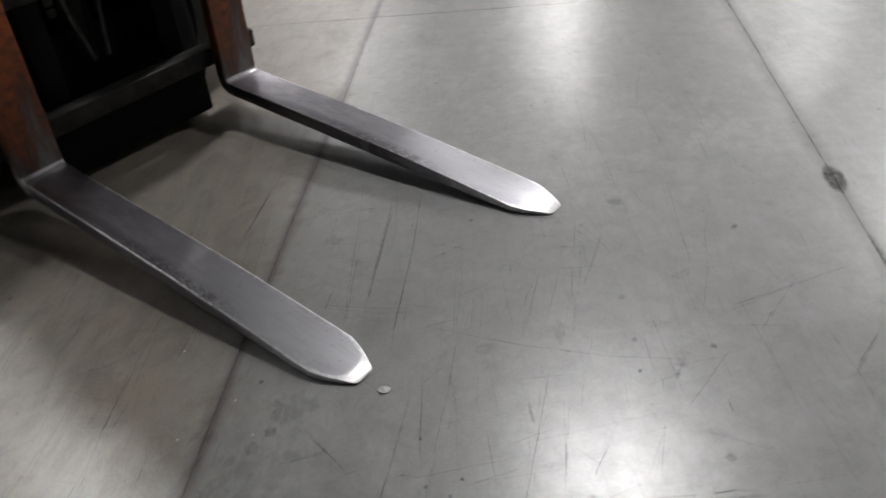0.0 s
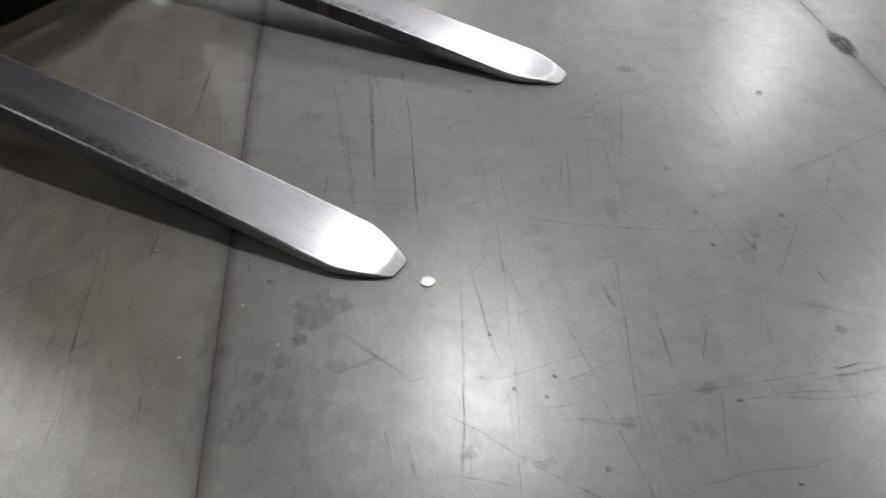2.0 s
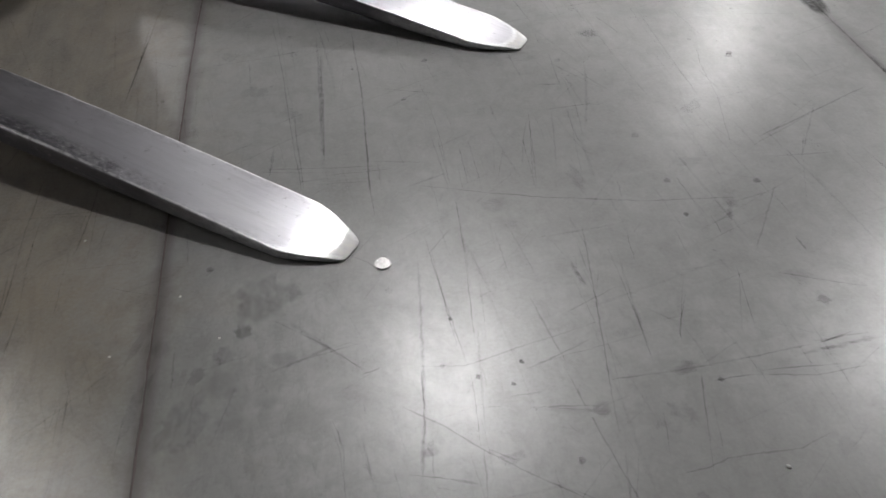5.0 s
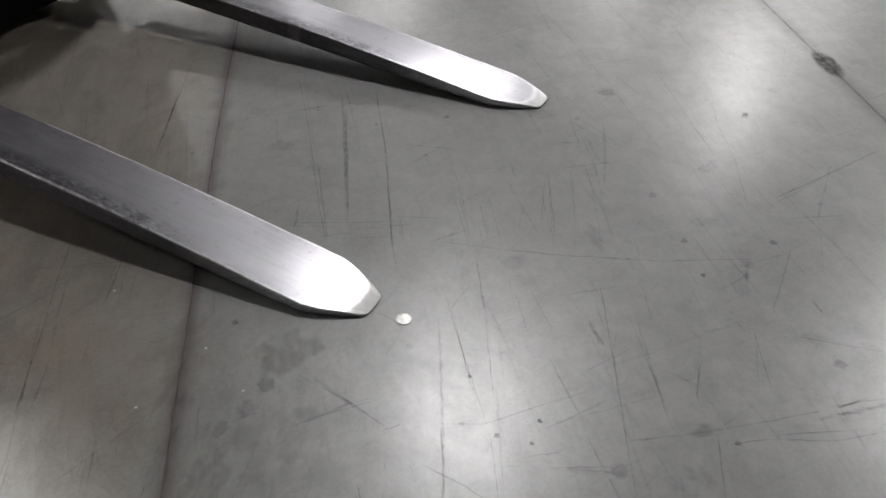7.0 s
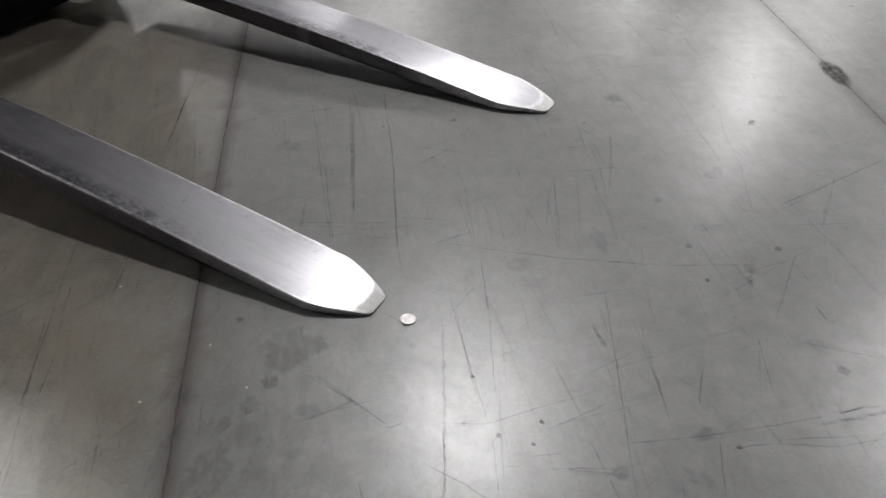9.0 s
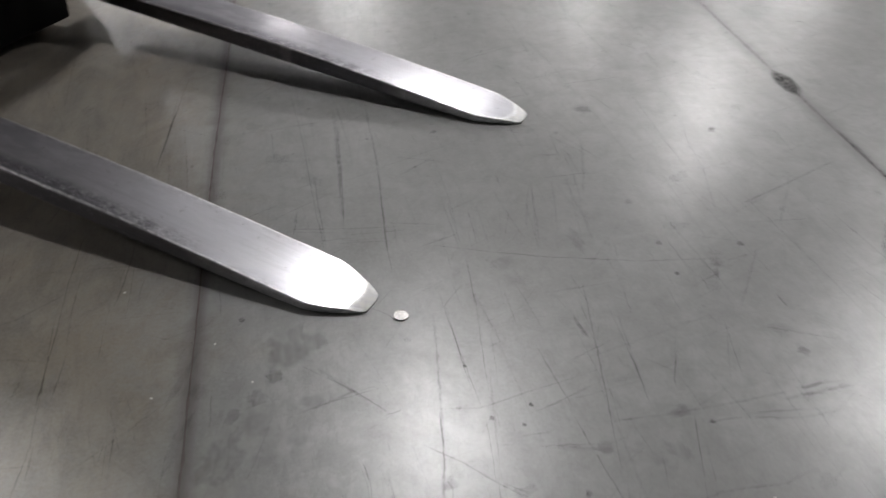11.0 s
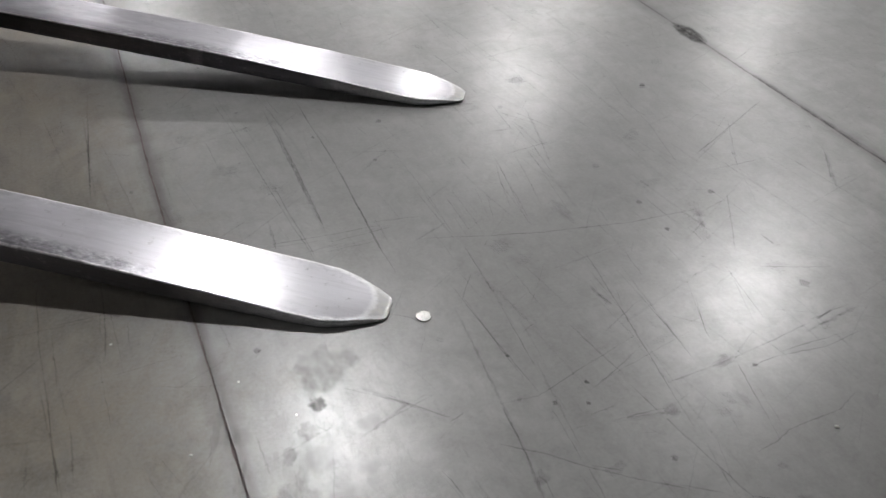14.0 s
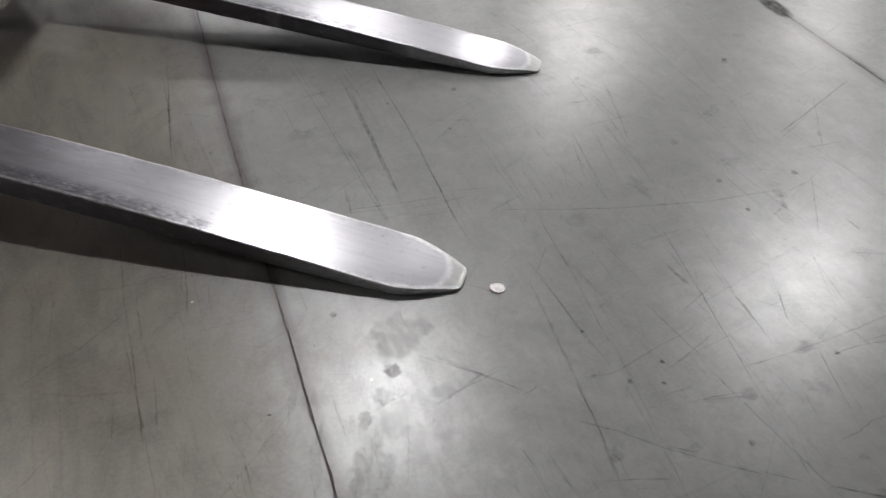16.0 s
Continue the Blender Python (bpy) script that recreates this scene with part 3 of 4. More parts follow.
# ---- small things on the floor ----
def pebble(x, y, size, name, label, seed):
    random.seed(seed)
    bm = bmesh.new()
    bmesh.ops.create_icosphere(bm, subdivisions=3, radius=1.0)
    shift = Vector((seed, seed * 2.3, 0))
    for v in bm.verts:
        n = noise.noise(v.co * 1.4 + shift) * 0.28 + noise.noise(v.co * 4 + shift) * 0.08
        v.co = v.co * (1 + n)
        v.co.x *= size * 1.15
        v.co.y *= size * 0.9
        v.co.z *= size * 0.38
    low = min(v.co.z for v in bm.verts)
    for v in bm.verts:
        v.co.z -= low
    ob = new(name, mesh_from(name, bm, STONE, smooth=60))
    ob.matrix_world = pose(x, y, 0.0002, 0, 0, seed * 40)
    tagged(ob, label, "pebble")


def coin(x, y):
    """A silver coin lying flat: milled edge, raised rim, worn relief in the field."""
    ob = thing("coin", pose(x, y, 0.0002, 0, 0, 25), "small worn silver coin lying flat on the concrete floor", "coin")
    r = 0.0109
    bm = bmesh.new()
    rings = []
    for radius, z in ((r - 0.0003, 0.0), (r, 0.0003), (r, 0.0015), (r - 0.0002, 0.00175), (r - 0.0010, 0.00175), (r - 0.0013, 0.0014)):
        rings.append([((radius - (0.00008 if k % 2 and 0.0002 < z < 0.0016 else 0)) * math.cos(math.tau * k / 96),
                       (radius - (0.00008 if k % 2 and 0.0002 < z < 0.0016 else 0)) * math.sin(math.tau * k / 96), z) for k in range(96)])
    loft(bm, rings)
    part("disc", bm, SILVER, ob, "", None, 30)
    relief = bmesh.new()
    bumps = []
    for k in range(7):
        f = k / 6
        radius = 0.0056 * (1 - f) ** 0.6 + 0.0001
        bumps.append([(radius * (1 + 0.22 * noise.noise(Vector((math.cos(a) * 2, math.sin(a) * 2, 3)))) * math.cos(a) - 0.0004, radius * math.sin(a) * 1.15, 0.00138 + 0.0004 * f) for a in (math.tau * q / 40 for q in range(40))])
    loft(relief, bumps)
    part("relief", relief, SILVER, ob, "low raised relief", None, 50)


coin(0.286, -0.204)
for k, (x, y) in enumerate(((0.026, -0.223), (0.675, -0.573), (-0.049, -0.310), (-0.111, -0.096), (0.078, -0.301))):
    pebble(x, y, 0.0026 if x > 0.6 else 0.0017, "grit_crumb", "tiny pale crumb of grit on the floor", 11 + k)

marks = bmesh.new()
cover = marks.verts.layers.float.new("cover")
worn = bmesh.new()
bare = worn.verts.layers.float.new("cover")
random.seed(77)
level = [0.0004]


def lift():
    level[0] = 0.0004 if level[0] > 0.0011 else level[0] + 0.00002
    return level[0]


layers = {}


def crowded(spots, own):
    """True where three marks already lie on one another; else takes the 2 mm cells of these spots for this mark."""
    cells = {(round(x * 500), round(y * 500)) for x, y in spots} - own
    if any(layers.get(cell, 0) > 2 for cell in cells):
        return True
    for cell in cells:
        layers[cell] = layers.get(cell, 0) + 1
    own |= cells
    return False


def ribbon(rows):
    """Skin rows of three points, but for stretches that are crowded with marks."""
    own = set()
    for a, b in zip(rows, rows[1:]):
        spots = [(a[i].co.x + (b[i].co.x - a[i].co.x) * f / 4, a[i].co.y + (b[i].co.y - a[i].co.y) * f / 4) for i in range(3) for f in range(5)]
        if not crowded(spots, own):
            marks.faces.new((a[0], a[1], b[1], b[0]))
            marks.faces.new((a[1], a[2], b[2], b[1]))


def disc(middle, outer):
    """Points all over a spot."""
    rim = [v.co.lerp(w.co, f / 4) for v, w in zip(outer, outer[1:] + outer[:1]) for f in range(4)]
    return [middle.co.lerp(p, f / 16).xy for p in rim for f in range(17)]


def dab(x, y, z, dark):
    v = marks.verts.new((x, y, z))
    v[cover] = dark
    return v


def scuff(x0, y0, x1, y1, w, dark):
    """A rubbed line on the floor, ragged, thin at its sides and ends."""
    length = math.hypot(x1 - x0, y1 - y0)
    steps, dark = max(5, int(length / 0.008)), min(dark * 0.75, 0.55 if length > 0.05 else 0.85)
    nx, ny = -(y1 - y0) / length, (x1 - x0) / length
    z, bow = lift(), random.gauss(0, length * 0.012)
    rows = []
    for k in range(steps + 1):
        f = k / steps
        taper = min(1.0, 5 * min(f, 1 - f))
        half = 0.85 * w * (0.4 + 0.6 * taper) * random.uniform(0.5, 1.1)
        side = bow * 4 * f * (1 - f) + random.gauss(0, 0.0004)
        px, py = x0 + (x1 - x0) * f + nx * side, y0 + (y1 - y0) * f + ny * side
        rows.append((dab(px + nx * half, py + ny * half, z, 0), dab(px, py, z, 0.85 * dark * taper * random.uniform(0.6, 1.15)), dab(px - nx * half, py - ny * half, z, 0)))
    ribbon(rows)


def trail(w, dark, *points):
    """A longer scratch through a few points, ragged, now dark and now faint."""
    z, seed, rows = lift(), random.uniform(0, 90), []
    path = []
    for (ax, ay), (bx, by) in zip(points, points[1:]):
        n = max(2, int(math.hypot(bx - ax, by - ay) / 0.006))
        path += [(ax + (bx - ax) * k / n, ay + (by - ay) * k / n) for k in range(n)]
    path.append(points[-1])
    last = len(path) - 1
    for k, (px, py) in enumerate(path):
        (ax, ay), (bx, by) = path[max(k - 1, 0)], path[min(k + 1, last)]
        d = math.hypot(bx - ax, by - ay)
        nx, ny = -(by - ay) / d, (bx - ax) / d
        ends = min(1.0, 0.25 + min(k, last - k) / 4)
        press = 0.72 + 0.75 * noise.noise(Vector((k * 0.13, seed, 0)))
        half = 0.95 * w * (0.55 + 0.45 * ends) * random.uniform(0.6, 1.15)
        stray = random.gauss(0, 0.0003) + 0.0012 * noise.noise(Vector((k * 0.11, seed, 9)))
        px, py = px + nx * stray, py + ny * stray
        dim = max(0.10, min(0.9, 0.74 * dark * ends * press * random.uniform(0.8, 1.15)))
        rows.append((dab(px + nx * half, py + ny * half, z, 0), dab(px, py, z, dim), dab(px - nx * half, py - ny * half, z, 0)))
    ribbon(rows)


def bald(x, y, r, share, long=1.0, turn=0.0):
    """A spot with a ragged outline where the floor's sealer has worn or flaked off."""
    z, phase, count = 0.00012 + 0.00001 * (len(worn.verts) // 66 % 24), random.uniform(0, 50), 32
    middle = worn.verts.new((x, y, z))
    middle[bare] = share
    inner, outer = [], []
    for k in range(count):
        a = math.tau * k / count
        spot = Vector((math.cos(a), math.sin(a), phase))
        rr = r * (1 + 0.55 * noise.noise(spot * 1.2) + 0.35 * noise.noise(spot * 3.5) + random.gauss(0, 0.06))
        for rim, scale, here in ((inner, 0.86, share), (outer, 1.14, 0.0)):
            u, v = rr * scale * math.cos(a) * long, rr * scale * math.sin(a)
            vert = worn.verts.new((x + u * math.cos(turn) - v * math.sin(turn), y + u * math.sin(turn) + v * math.cos(turn), z))
            vert[bare] = here
            rim.append(vert)
    if crowded(disc(middle, outer), set()):
        return
    for k in range(count):
        n = (k + 1) % count
        worn.faces.new((middle, inner[k], inner[n]))
        worn.faces.new((inner[k], outer[k], outer[n], inner[n]))


def blot(x, y, r, dark, long=1.0, turn=0.0, ragged=0.6):
    """A stain with an uneven outline that fades out."""
    z, phase, dark = lift(), random.uniform(0, 50), (0.65 if r > 0.007 else 1.0) * dark
    middle = dab(x, y, z, dark * 0.8)
    inner, outer = [], []
    for k in range(20):
        a = math.tau * k / 20
        rr = r * (1 + ragged * noise.noise(Vector((math.cos(a) * 1.3 + phase, math.sin(a) * 1.3, 0))) + random.gauss(0, 0.05))
        for rim, scale, dark_here in ((inner, 0.82, dark * 0.8), (outer, 1.28, 0.0)):
            u, v = rr * scale * math.cos(a) * long, rr * scale * math.sin(a)
            rim.append(dab(x + u * math.cos(turn) - v * math.sin(turn), y + u * math.sin(turn) + v * math.cos(turn), z, dark_here))
    if crowded(disc(middle, outer), set()):
        return
    for k in range(20):
        n = (k + 1) % 20
        marks.faces.new((middle, inner[k], inner[n]))
        marks.faces.new((inner[k], outer[k], outer[n], inner[n]))


# the large stain and the spills beside the long joint
blot(1.201, 0.402, 0.0200, 1.05, 2.5, 1.55, 0.18)
blot(1.201, 0.402, 0.0180, 0.70, 2.4, 1.55, 0.18)
trail(0.0036, 0.80, *((1.201 + random.gauss(0, 0.0008), -1.0 + 0.1 * k) for k in range(27)))
trail(0.0095, 0.70, *((1.203 + random.gauss(0, 0.0012), -1.0 + 0.1 * k) for k in range(13)))
scuff(-0.081, 0.481, -0.102, 0.225, 0.0033, 0.6)
scuff(0.398, 0.176, 0.400, -0.032, 0.0018, 0.4)
scuff(0.571, 0.115, 0.686, 0.123, 0.0020, 0.5)
scuff(0.553, 0.090, 0.523, -0.065, 0.0018, 0.4)
scuff(0.347, -0.157, 0.367, -0.390, 0.0022, 0.5)
scuff(0.389, -0.145, 0.344, -0.201, 0.0024, 0.4)
scuff(0.848, -0.238, 0.850, -0.268, 0.0034, 0.7)
scuff(0.792, -0.151, 0.773, -0.197, 0.0104, 0.5)
scuff(0.405, -0.440, 0.446, -0.439, 0.0020, 0.4)
scuff(0.751, -0.175, 0.751, -0.221, 0.0025, 0.4)
scuff(-0.110, 0.031, -0.122, -0.127, 0.0025, 0.6)
scuff(0.532, -0.236, 0.539, -0.287, 0.0049, 0.5)
scuff(0.748, -0.435, 0.873, -0.423, 0.0070, 0.5)
scuff(0.518, -0.480, 0.425, -0.461, 0.0060, 0.25)
scuff(0.307, -0.456, 0.296, -0.528, 0.0040, 0.6)
scuff(0.746, -0.270, 0.722, -0.390, 0.0017, 0.5)
scuff(0.874, -0.125, 0.780, -0.262, 0.0029, 0.4)
scuff(1.127, -0.090, 1.055, -0.193, 0.0055, 0.5)
scuff(0.802, -0.156, 0.853, -0.143, 0.0029, 0.4)
scuff(0.621, 0.125, 0.616, 0.005, 0.0040, 0.3)
blot(0.958, 0.239, 0.0056, 0.52)
blot(0.414, -0.423, 0.0026, 0.70)
blot(0.430, -0.393, 0.0028, 0.75)
blot(0.376, -0.407, 0.0030, 0.50)
blot(0.358, -0.314, 0.0022, 0.68)
blot(0.791, -0.155, 0.0105, 0.25)
blot(0.464, -0.145, 0.0146, 0.08)
blot(0.094, -0.420, 0.0144, 0.10)
blot(0.060, -0.180, 0.0045, 0.52)
blot(0.650, -0.454, 0.0032, 0.50)
blot(0.565, -0.482, 0.0189, 0.11)
blot(0.849, -0.116, 0.0060, 0.45)
blot(0.718, -0.172, 0.0037, 0.60)
scuff(0.227, 0.416, 0.217, -0.013, 0.0060, 0.22)
scuff(0.389, 0.082, 0.397, -0.075, 0.0030, 0.35)
scuff(0.446, 0.060, 0.445, -0.068, 0.0030, 0.28)
scuff(0.596, 0.121, 0.563, -0.042, 0.0030, 0.32)
scuff(0.622, 0.053, 0.613, -0.089, 0.0060, 0.20)
scuff(0.558, 0.126, 0.524, -0.085, 0.0030, 0.40)
scuff(0.334, -0.182, 0.305, -0.476, 0.0040, 0.40)
scuff(0.391, -0.325, 0.370, -0.484, 0.0030, 0.30)
scuff(0.600, -0.215, 0.582, -0.427, 0.0040, 0.30)
scuff(0.157, -0.282, 0.228, -0.358, 0.0060, 0.40)
scuff(0.169, -0.014, 0.237, -0.013, 0.0040, 0.25)
scuff(0.232, 0.379, 0.220, 0.047, 0.0060, 0.40)
scuff(0.144, 0.082, 0.136, 0.004, 0.0040, 0.35)
scuff(0.549, 0.091, 0.514, -0.033, 0.0030, 0.30)
scuff(0.332, -0.052, 0.401, -0.024, 0.0040, 0.40)
scuff(0.311, 0.147, 0.397, 0.210, 0.0060, 0.25)
scuff(0.692, 0.256, 0.633, 0.044, 0.0050, 0.35)
scuff(0.513, -0.525, 0.497, -0.601, 0.0030, 0.35)
scuff(0.511, -0.608, 0.594, -0.664, 0.0035, 0.50)
scuff(0.132, -0.365, 0.217, -0.333, 0.0050, 0.40)
scuff(0.236, -0.463, 0.243, -0.520, 0.0040, 0.35)
scuff(0.646, -0.080, 0.639, -0.124, 0.0030, 0.25)
blot(0.464, -0.532, 0.0036, 0.35, 1.0, 0.0)
blot(0.309, -0.495, 0.0073, 0.35, 1.0, 0.0)
blot(0.392, -0.518, 0.0063, 0.25, 2.2, 0.1)
blot(0.341, -0.478, 0.0139, 0.13, 1.8, 0.0)
blot(0.564, -0.637, 0.0076, 0.30, 1.8, -0.2)
blot(0.452, -0.109, 0.0139, 0.10, 1.0, 0.0)
blot(0.481, -0.154, 0.0108, 0.08, 1.6, 0.0)
blot(0.011, -0.307, 0.0108, 0.15, 1.0, 0.0)
blot(-0.009, -0.304, 0.0085, 0.12, 1.0, 0.0)
blot(0.122, -0.251, 0.0190, 0.13, 1.0, 0.0)
blot(0.102, -0.231, 0.0095, 0.11, 1.0, 0.0)
blot(0.108, -0.298, 0.0085, 0.18, 1.0, 0.0)
blot(0.034, -0.415, 0.0180, 0.09, 1.0, 0.0)
blot(0.082, -0.431, 0.0073, 0.07, 2.4, 0.2)
blot(0.157, -0.272, 0.0104, 0.07, 1.0, 0.0)
blot(0.157, -0.344, 0.0108, 0.09, 1.6, 0.0)
blot(0.223, -0.364, 0.0158, 0.12, 1.5, 0.0)
blot(0.108, -0.330, 0.0063, 0.12, 1.0, 0.0)
blot(0.078, -0.337, 0.0054, 0.10, 1.0, 0.0)
blot(0.725, 0.350, 0.0112, 0.24, 1.6, 0.0)
blot(0.953, 0.232, 0.0060, 0.35, 1.0, 0.0)
blot(0.762, -0.056, 0.0100, 0.22, 2.2, 0.0)
blot(0.718, -0.095, 0.0051, 0.35, 1.0, 0.0)
blot(0.625, -0.432, 0.0091, 0.25, 1.6, 0.0)
blot(0.504, -0.471, 0.0092, 0.25, 1.0, 0.0)
blot(0.088, -0.373, 0.0192, 0.08, 1.0, 0.0)
blot(0.135, -0.399, 0.0132, 0.10, 1.0, 0.0)
blot(0.829, -0.356, 0.0081, 0.25, 1.0, 0.0)
blot(0.745, -0.451, 0.0132, 0.10, 2.0, 0.0)
# long scratches that cross the bay, and those of the traffic lane
trail(0.0018, 0.45, (0.143, 0.473), (0.158, 0.323), (0.171, 0.127), (0.184, -0.034))
trail(0.0029, 0.25, (0.224, 0.416), (0.219, 0.136))
trail(0.0024, 0.70, (0.289, 0.429), (0.292, 0.193), (0.283, -0.048))
trail(0.0026, 0.30, (-0.088, 0.507), (-0.094, 0.249))
trail(0.0016, 0.45, (0.135, 0.024), (0.239, 0.012), (0.304, 0.007))
trail(0.0016, 0.30, (0.194, -0.022), (0.287, -0.028))
trail(0.0035, 0.70, (0.498, 0.137), (0.498, 0.116), (0.500, 0.096))
trail(0.0023, 0.45, (0.507, 0.063), (0.520, 0.038))
trail(0.0038, 0.60, (0.590, 0.192), (0.609, 0.188), (0.629, 0.187))
trail(0.0019, 0.35, (0.631, 0.254), (0.697, 0.161))
trail(0.0016, 0.40, (0.400, 0.063), (0.399, -0.003), (0.400, -0.051))
trail(0.0016, 0.35, (0.429, 0.044), (0.426, -0.055))
trail(0.0016, 0.35, (0.483, 0.036), (0.468, -0.047))
trail(0.0016, 0.40, (0.531, 0.044), (0.522, -0.088))
trail(0.0016, 0.30, (0.619, 0.079), (0.597, -0.066))
trail(0.0025, 0.55, (0.894, -0.015), (0.986, 0.026), (1.140, 0.096))
trail(0.0019, 0.40, (0.893, 0.216), (0.880, 0.108), (0.848, -0.024))
trail(0.0016, 0.60, (0.354, -0.049), (0.451, -0.082), (0.530, -0.105), (0.675, -0.136), (0.807, -0.148))
trail(0.0013, 0.55, (0.403, -0.091), (0.395, -0.218), (0.385, -0.317), (0.382, -0.362))
trail(0.0013, 0.45, (0.352, -0.179), (0.356, -0.303), (0.360, -0.358))
trail(0.0014, 0.35, (0.444, -0.158), (0.447, -0.257))
trail(0.0018, 0.60, (0.566, -0.175), (0.548, -0.291), (0.536, -0.365), (0.521, -0.455), (0.513, -0.506))
trail(0.0019, 0.35, (0.588, -0.224), (0.588, -0.317), (0.583, -0.407))
trail(0.0033, 0.85, (0.536, -0.259), (0.538, -0.272), (0.541, -0.284))
trail(0.0023, 0.70, (0.396, -0.285), (0.417, -0.275))
trail(0.0017, 0.40, (0.310, -0.381), (0.363, -0.389), (0.429, -0.372), (0.535, -0.347))
trail(0.0022, 0.75, (0.642, -0.454), (0.669, -0.453), (0.693, -0.453))
trail(0.0014, 0.50, (0.693, -0.453), (0.763, -0.465), (0.827, -0.461))
trail(0.0019, 0.75, (0.787, -0.420), (0.823, -0.414), (0.854, -0.414))
trail(0.0015, 0.50, (0.794, -0.301), (0.852, -0.326), (0.895, -0.342))
trail(0.0017, 0.80, (0.428, -0.461), (0.444, -0.460))
trail(0.0016, 0.60, (0.379, -0.450), (0.395, -0.451))
trail(0.0016, 0.50, (0.461, -0.484), (0.468, -0.496))
trail(0.0017, 0.40, (0.632, -0.442), (0.615, -0.498))
trail(0.0016, 0.70, (0.312, -0.386), (0.309, -0.433), (0.304, -0.492))
trail(0.0012, 0.50, (0.368, -0.402), (0.366, -0.449), (0.363, -0.499))
trail(0.0020, 0.50, (-0.171, -0.210), (-0.172, -0.253), (-0.175, -0.297))
trail(0.0018, 0.45, (-0.088, -0.355), (-0.086, -0.416))
trail(0.0018, 0.45, (-0.180, -0.365), (-0.179, -0.417))
trail(0.0021, 0.90, (0.243, -0.383), (0.254, -0.380), (0.265, -0.376))
trail(0.0025, 0.80, (0.242, -0.424), (0.243, -0.438))
trail(0.0012, 0.70, (0.207, -0.442), (0.212, -0.457), (0.214, -0.480))
trail(0.0014, 0.30, (0.024, -0.273), (0.063, -0.286))
trail(0.0013, 0.50, (0.215, -0.338), (0.233, -0.332), (0.243, -0.340))
trail(0.0013, 0.40, (0.192, -0.317), (0.218, -0.347), (0.250, -0.381))
trail(0.0015, 0.35, (-0.128, -0.111), (-0.127, -0.236))
trail(0.0015, 0.30, (-0.105, -0.019), (-0.102, -0.159))
trail(0.0016, 0.35, (-0.180, -0.045), (-0.181, -0.148))
trail(0.0013, 0.30, (0.215, -0.405), (0.256, -0.382))
trail(0.0019, 0.55, (-0.193, 0.046), (-0.196, -0.060), (-0.193, -0.155), (-0.192, -0.230), (-0.191, -0.306))
trail(0.0019, 0.40, (-0.085, -0.063), (-0.090, -0.107))
trail(0.0015, 0.40, (-0.176, -0.032), (-0.120, -0.034), (-0.089, -0.032))
trail(0.0024, 0.35, (-0.324, -0.175), (-0.293, -0.149), (-0.254, -0.134), (-0.205, -0.095), (-0.194, -0.084))
trail(0.0032, 0.22, (-0.306, -0.190), (-0.256, -0.210), (-0.206, -0.221))
trail(0.0016, 0.50, (-0.097, -0.374), (-0.099, -0.405))
trail(0.0033, 0.80, (0.064, -0.179), (0.056, -0.191))
trail(0.0016, 0.32, (0.053, -0.376), (0.052, -0.395), (0.052, -0.415))
trail(0.0016, 0.27, (0.057, -0.432), (0.060, -0.452))
trail(0.0012, 0.25, (0.112, -0.336), (0.093, -0.398), (0.075, -0.453))
trail(0.0017, 0.40, (0.177, -0.350), (0.210, -0.343), (0.243, -0.336))
trail(0.0019, 0.55, (0.242, -0.181), (0.265, -0.197), (0.283, -0.221))
trail(0.0016, 0.50, (0.212, -0.456), (0.217, -0.485), (0.214, -0.511))
trail(0.0020, 0.60, (0.187, -0.489), (0.186, -0.500))
trail(0.0017, 0.45, (0.298, -0.478), (0.309, -0.498), (0.306, -0.535))
trail(0.0017, 0.35, (0.368, -0.503), (0.395, -0.520))
trail(0.0017, 0.65, (0.442, -0.562), (0.462, -0.575), (0.487, -0.593))
trail(0.0018, 0.75, (0.513, -0.608), (0.538, -0.624), (0.568, -0.643))
trail(0.0028, 0.70, (0.490, -0.473), (0.500, -0.469), (0.513, -0.463))
trail(0.0014, 0.35, (0.428, -0.457), (0.463, -0.465), (0.491, -0.471))
trail(0.0014, 0.35, (0.511, -0.467), (0.541, -0.459))
trail(0.0021, 0.50, (0.526, -0.434), (0.612, -0.434), (0.710, -0.427), (0.777, -0.422))
trail(0.0014, 0.45, (0.632, -0.441), (0.611, -0.511), (0.596, -0.567))
trail(0.0015, 0.40, (0.550, -0.206), (0.549, -0.269))
trail(0.0015, 0.40, (0.563, -0.261), (0.551, -0.293))
trail(0.0013, 0.35, (0.484, -0.531), (0.479, -0.552))
trail(0.0013, 0.40, (0.526, -0.533), (0.506, -0.583))
trail(0.0014, 0.35, (0.550, -0.480), (0.521, -0.497))
trail(0.0014, 0.35, (0.570, -0.487), (0.557, -0.545))
trail(0.0020, 0.40, (0.635, 0.288), (0.629, 0.173))
trail(0.0020, 0.40, (0.645, 0.273), (0.703, 0.159))
trail(0.0026, 0.45, (0.655, 0.116), (0.684, 0.116))
trail(0.0017, 0.35, (0.495, 0.018), (0.474, -0.046))
trail(0.0016, 0.35, (0.418, -0.020), (0.417, -0.064))
trail(0.0018, 0.35, (0.640, 0.130), (0.626, 0.025))
trail(0.0020, 0.30, (0.972, -0.017), (0.946, -0.064))
trail(0.0024, 0.40, (0.858, -0.152), (0.863, -0.192))
trail(0.0022, 0.55, (0.176, 0.174), (0.182, 0.059), (0.187, -0.029))
trail(0.0018, 0.40, (0.227, 0.345), (0.226, 0.210), (0.220, 0.032))
trail(0.0016, 0.35, (0.145, 0.057), (0.137, 0.009))
trail(0.0016, 0.40, (0.217, -0.004), (0.272, -0.004), (0.319, -0.002))
trail(0.0016, 0.35, (0.126, 0.019), (0.219, 0.002))
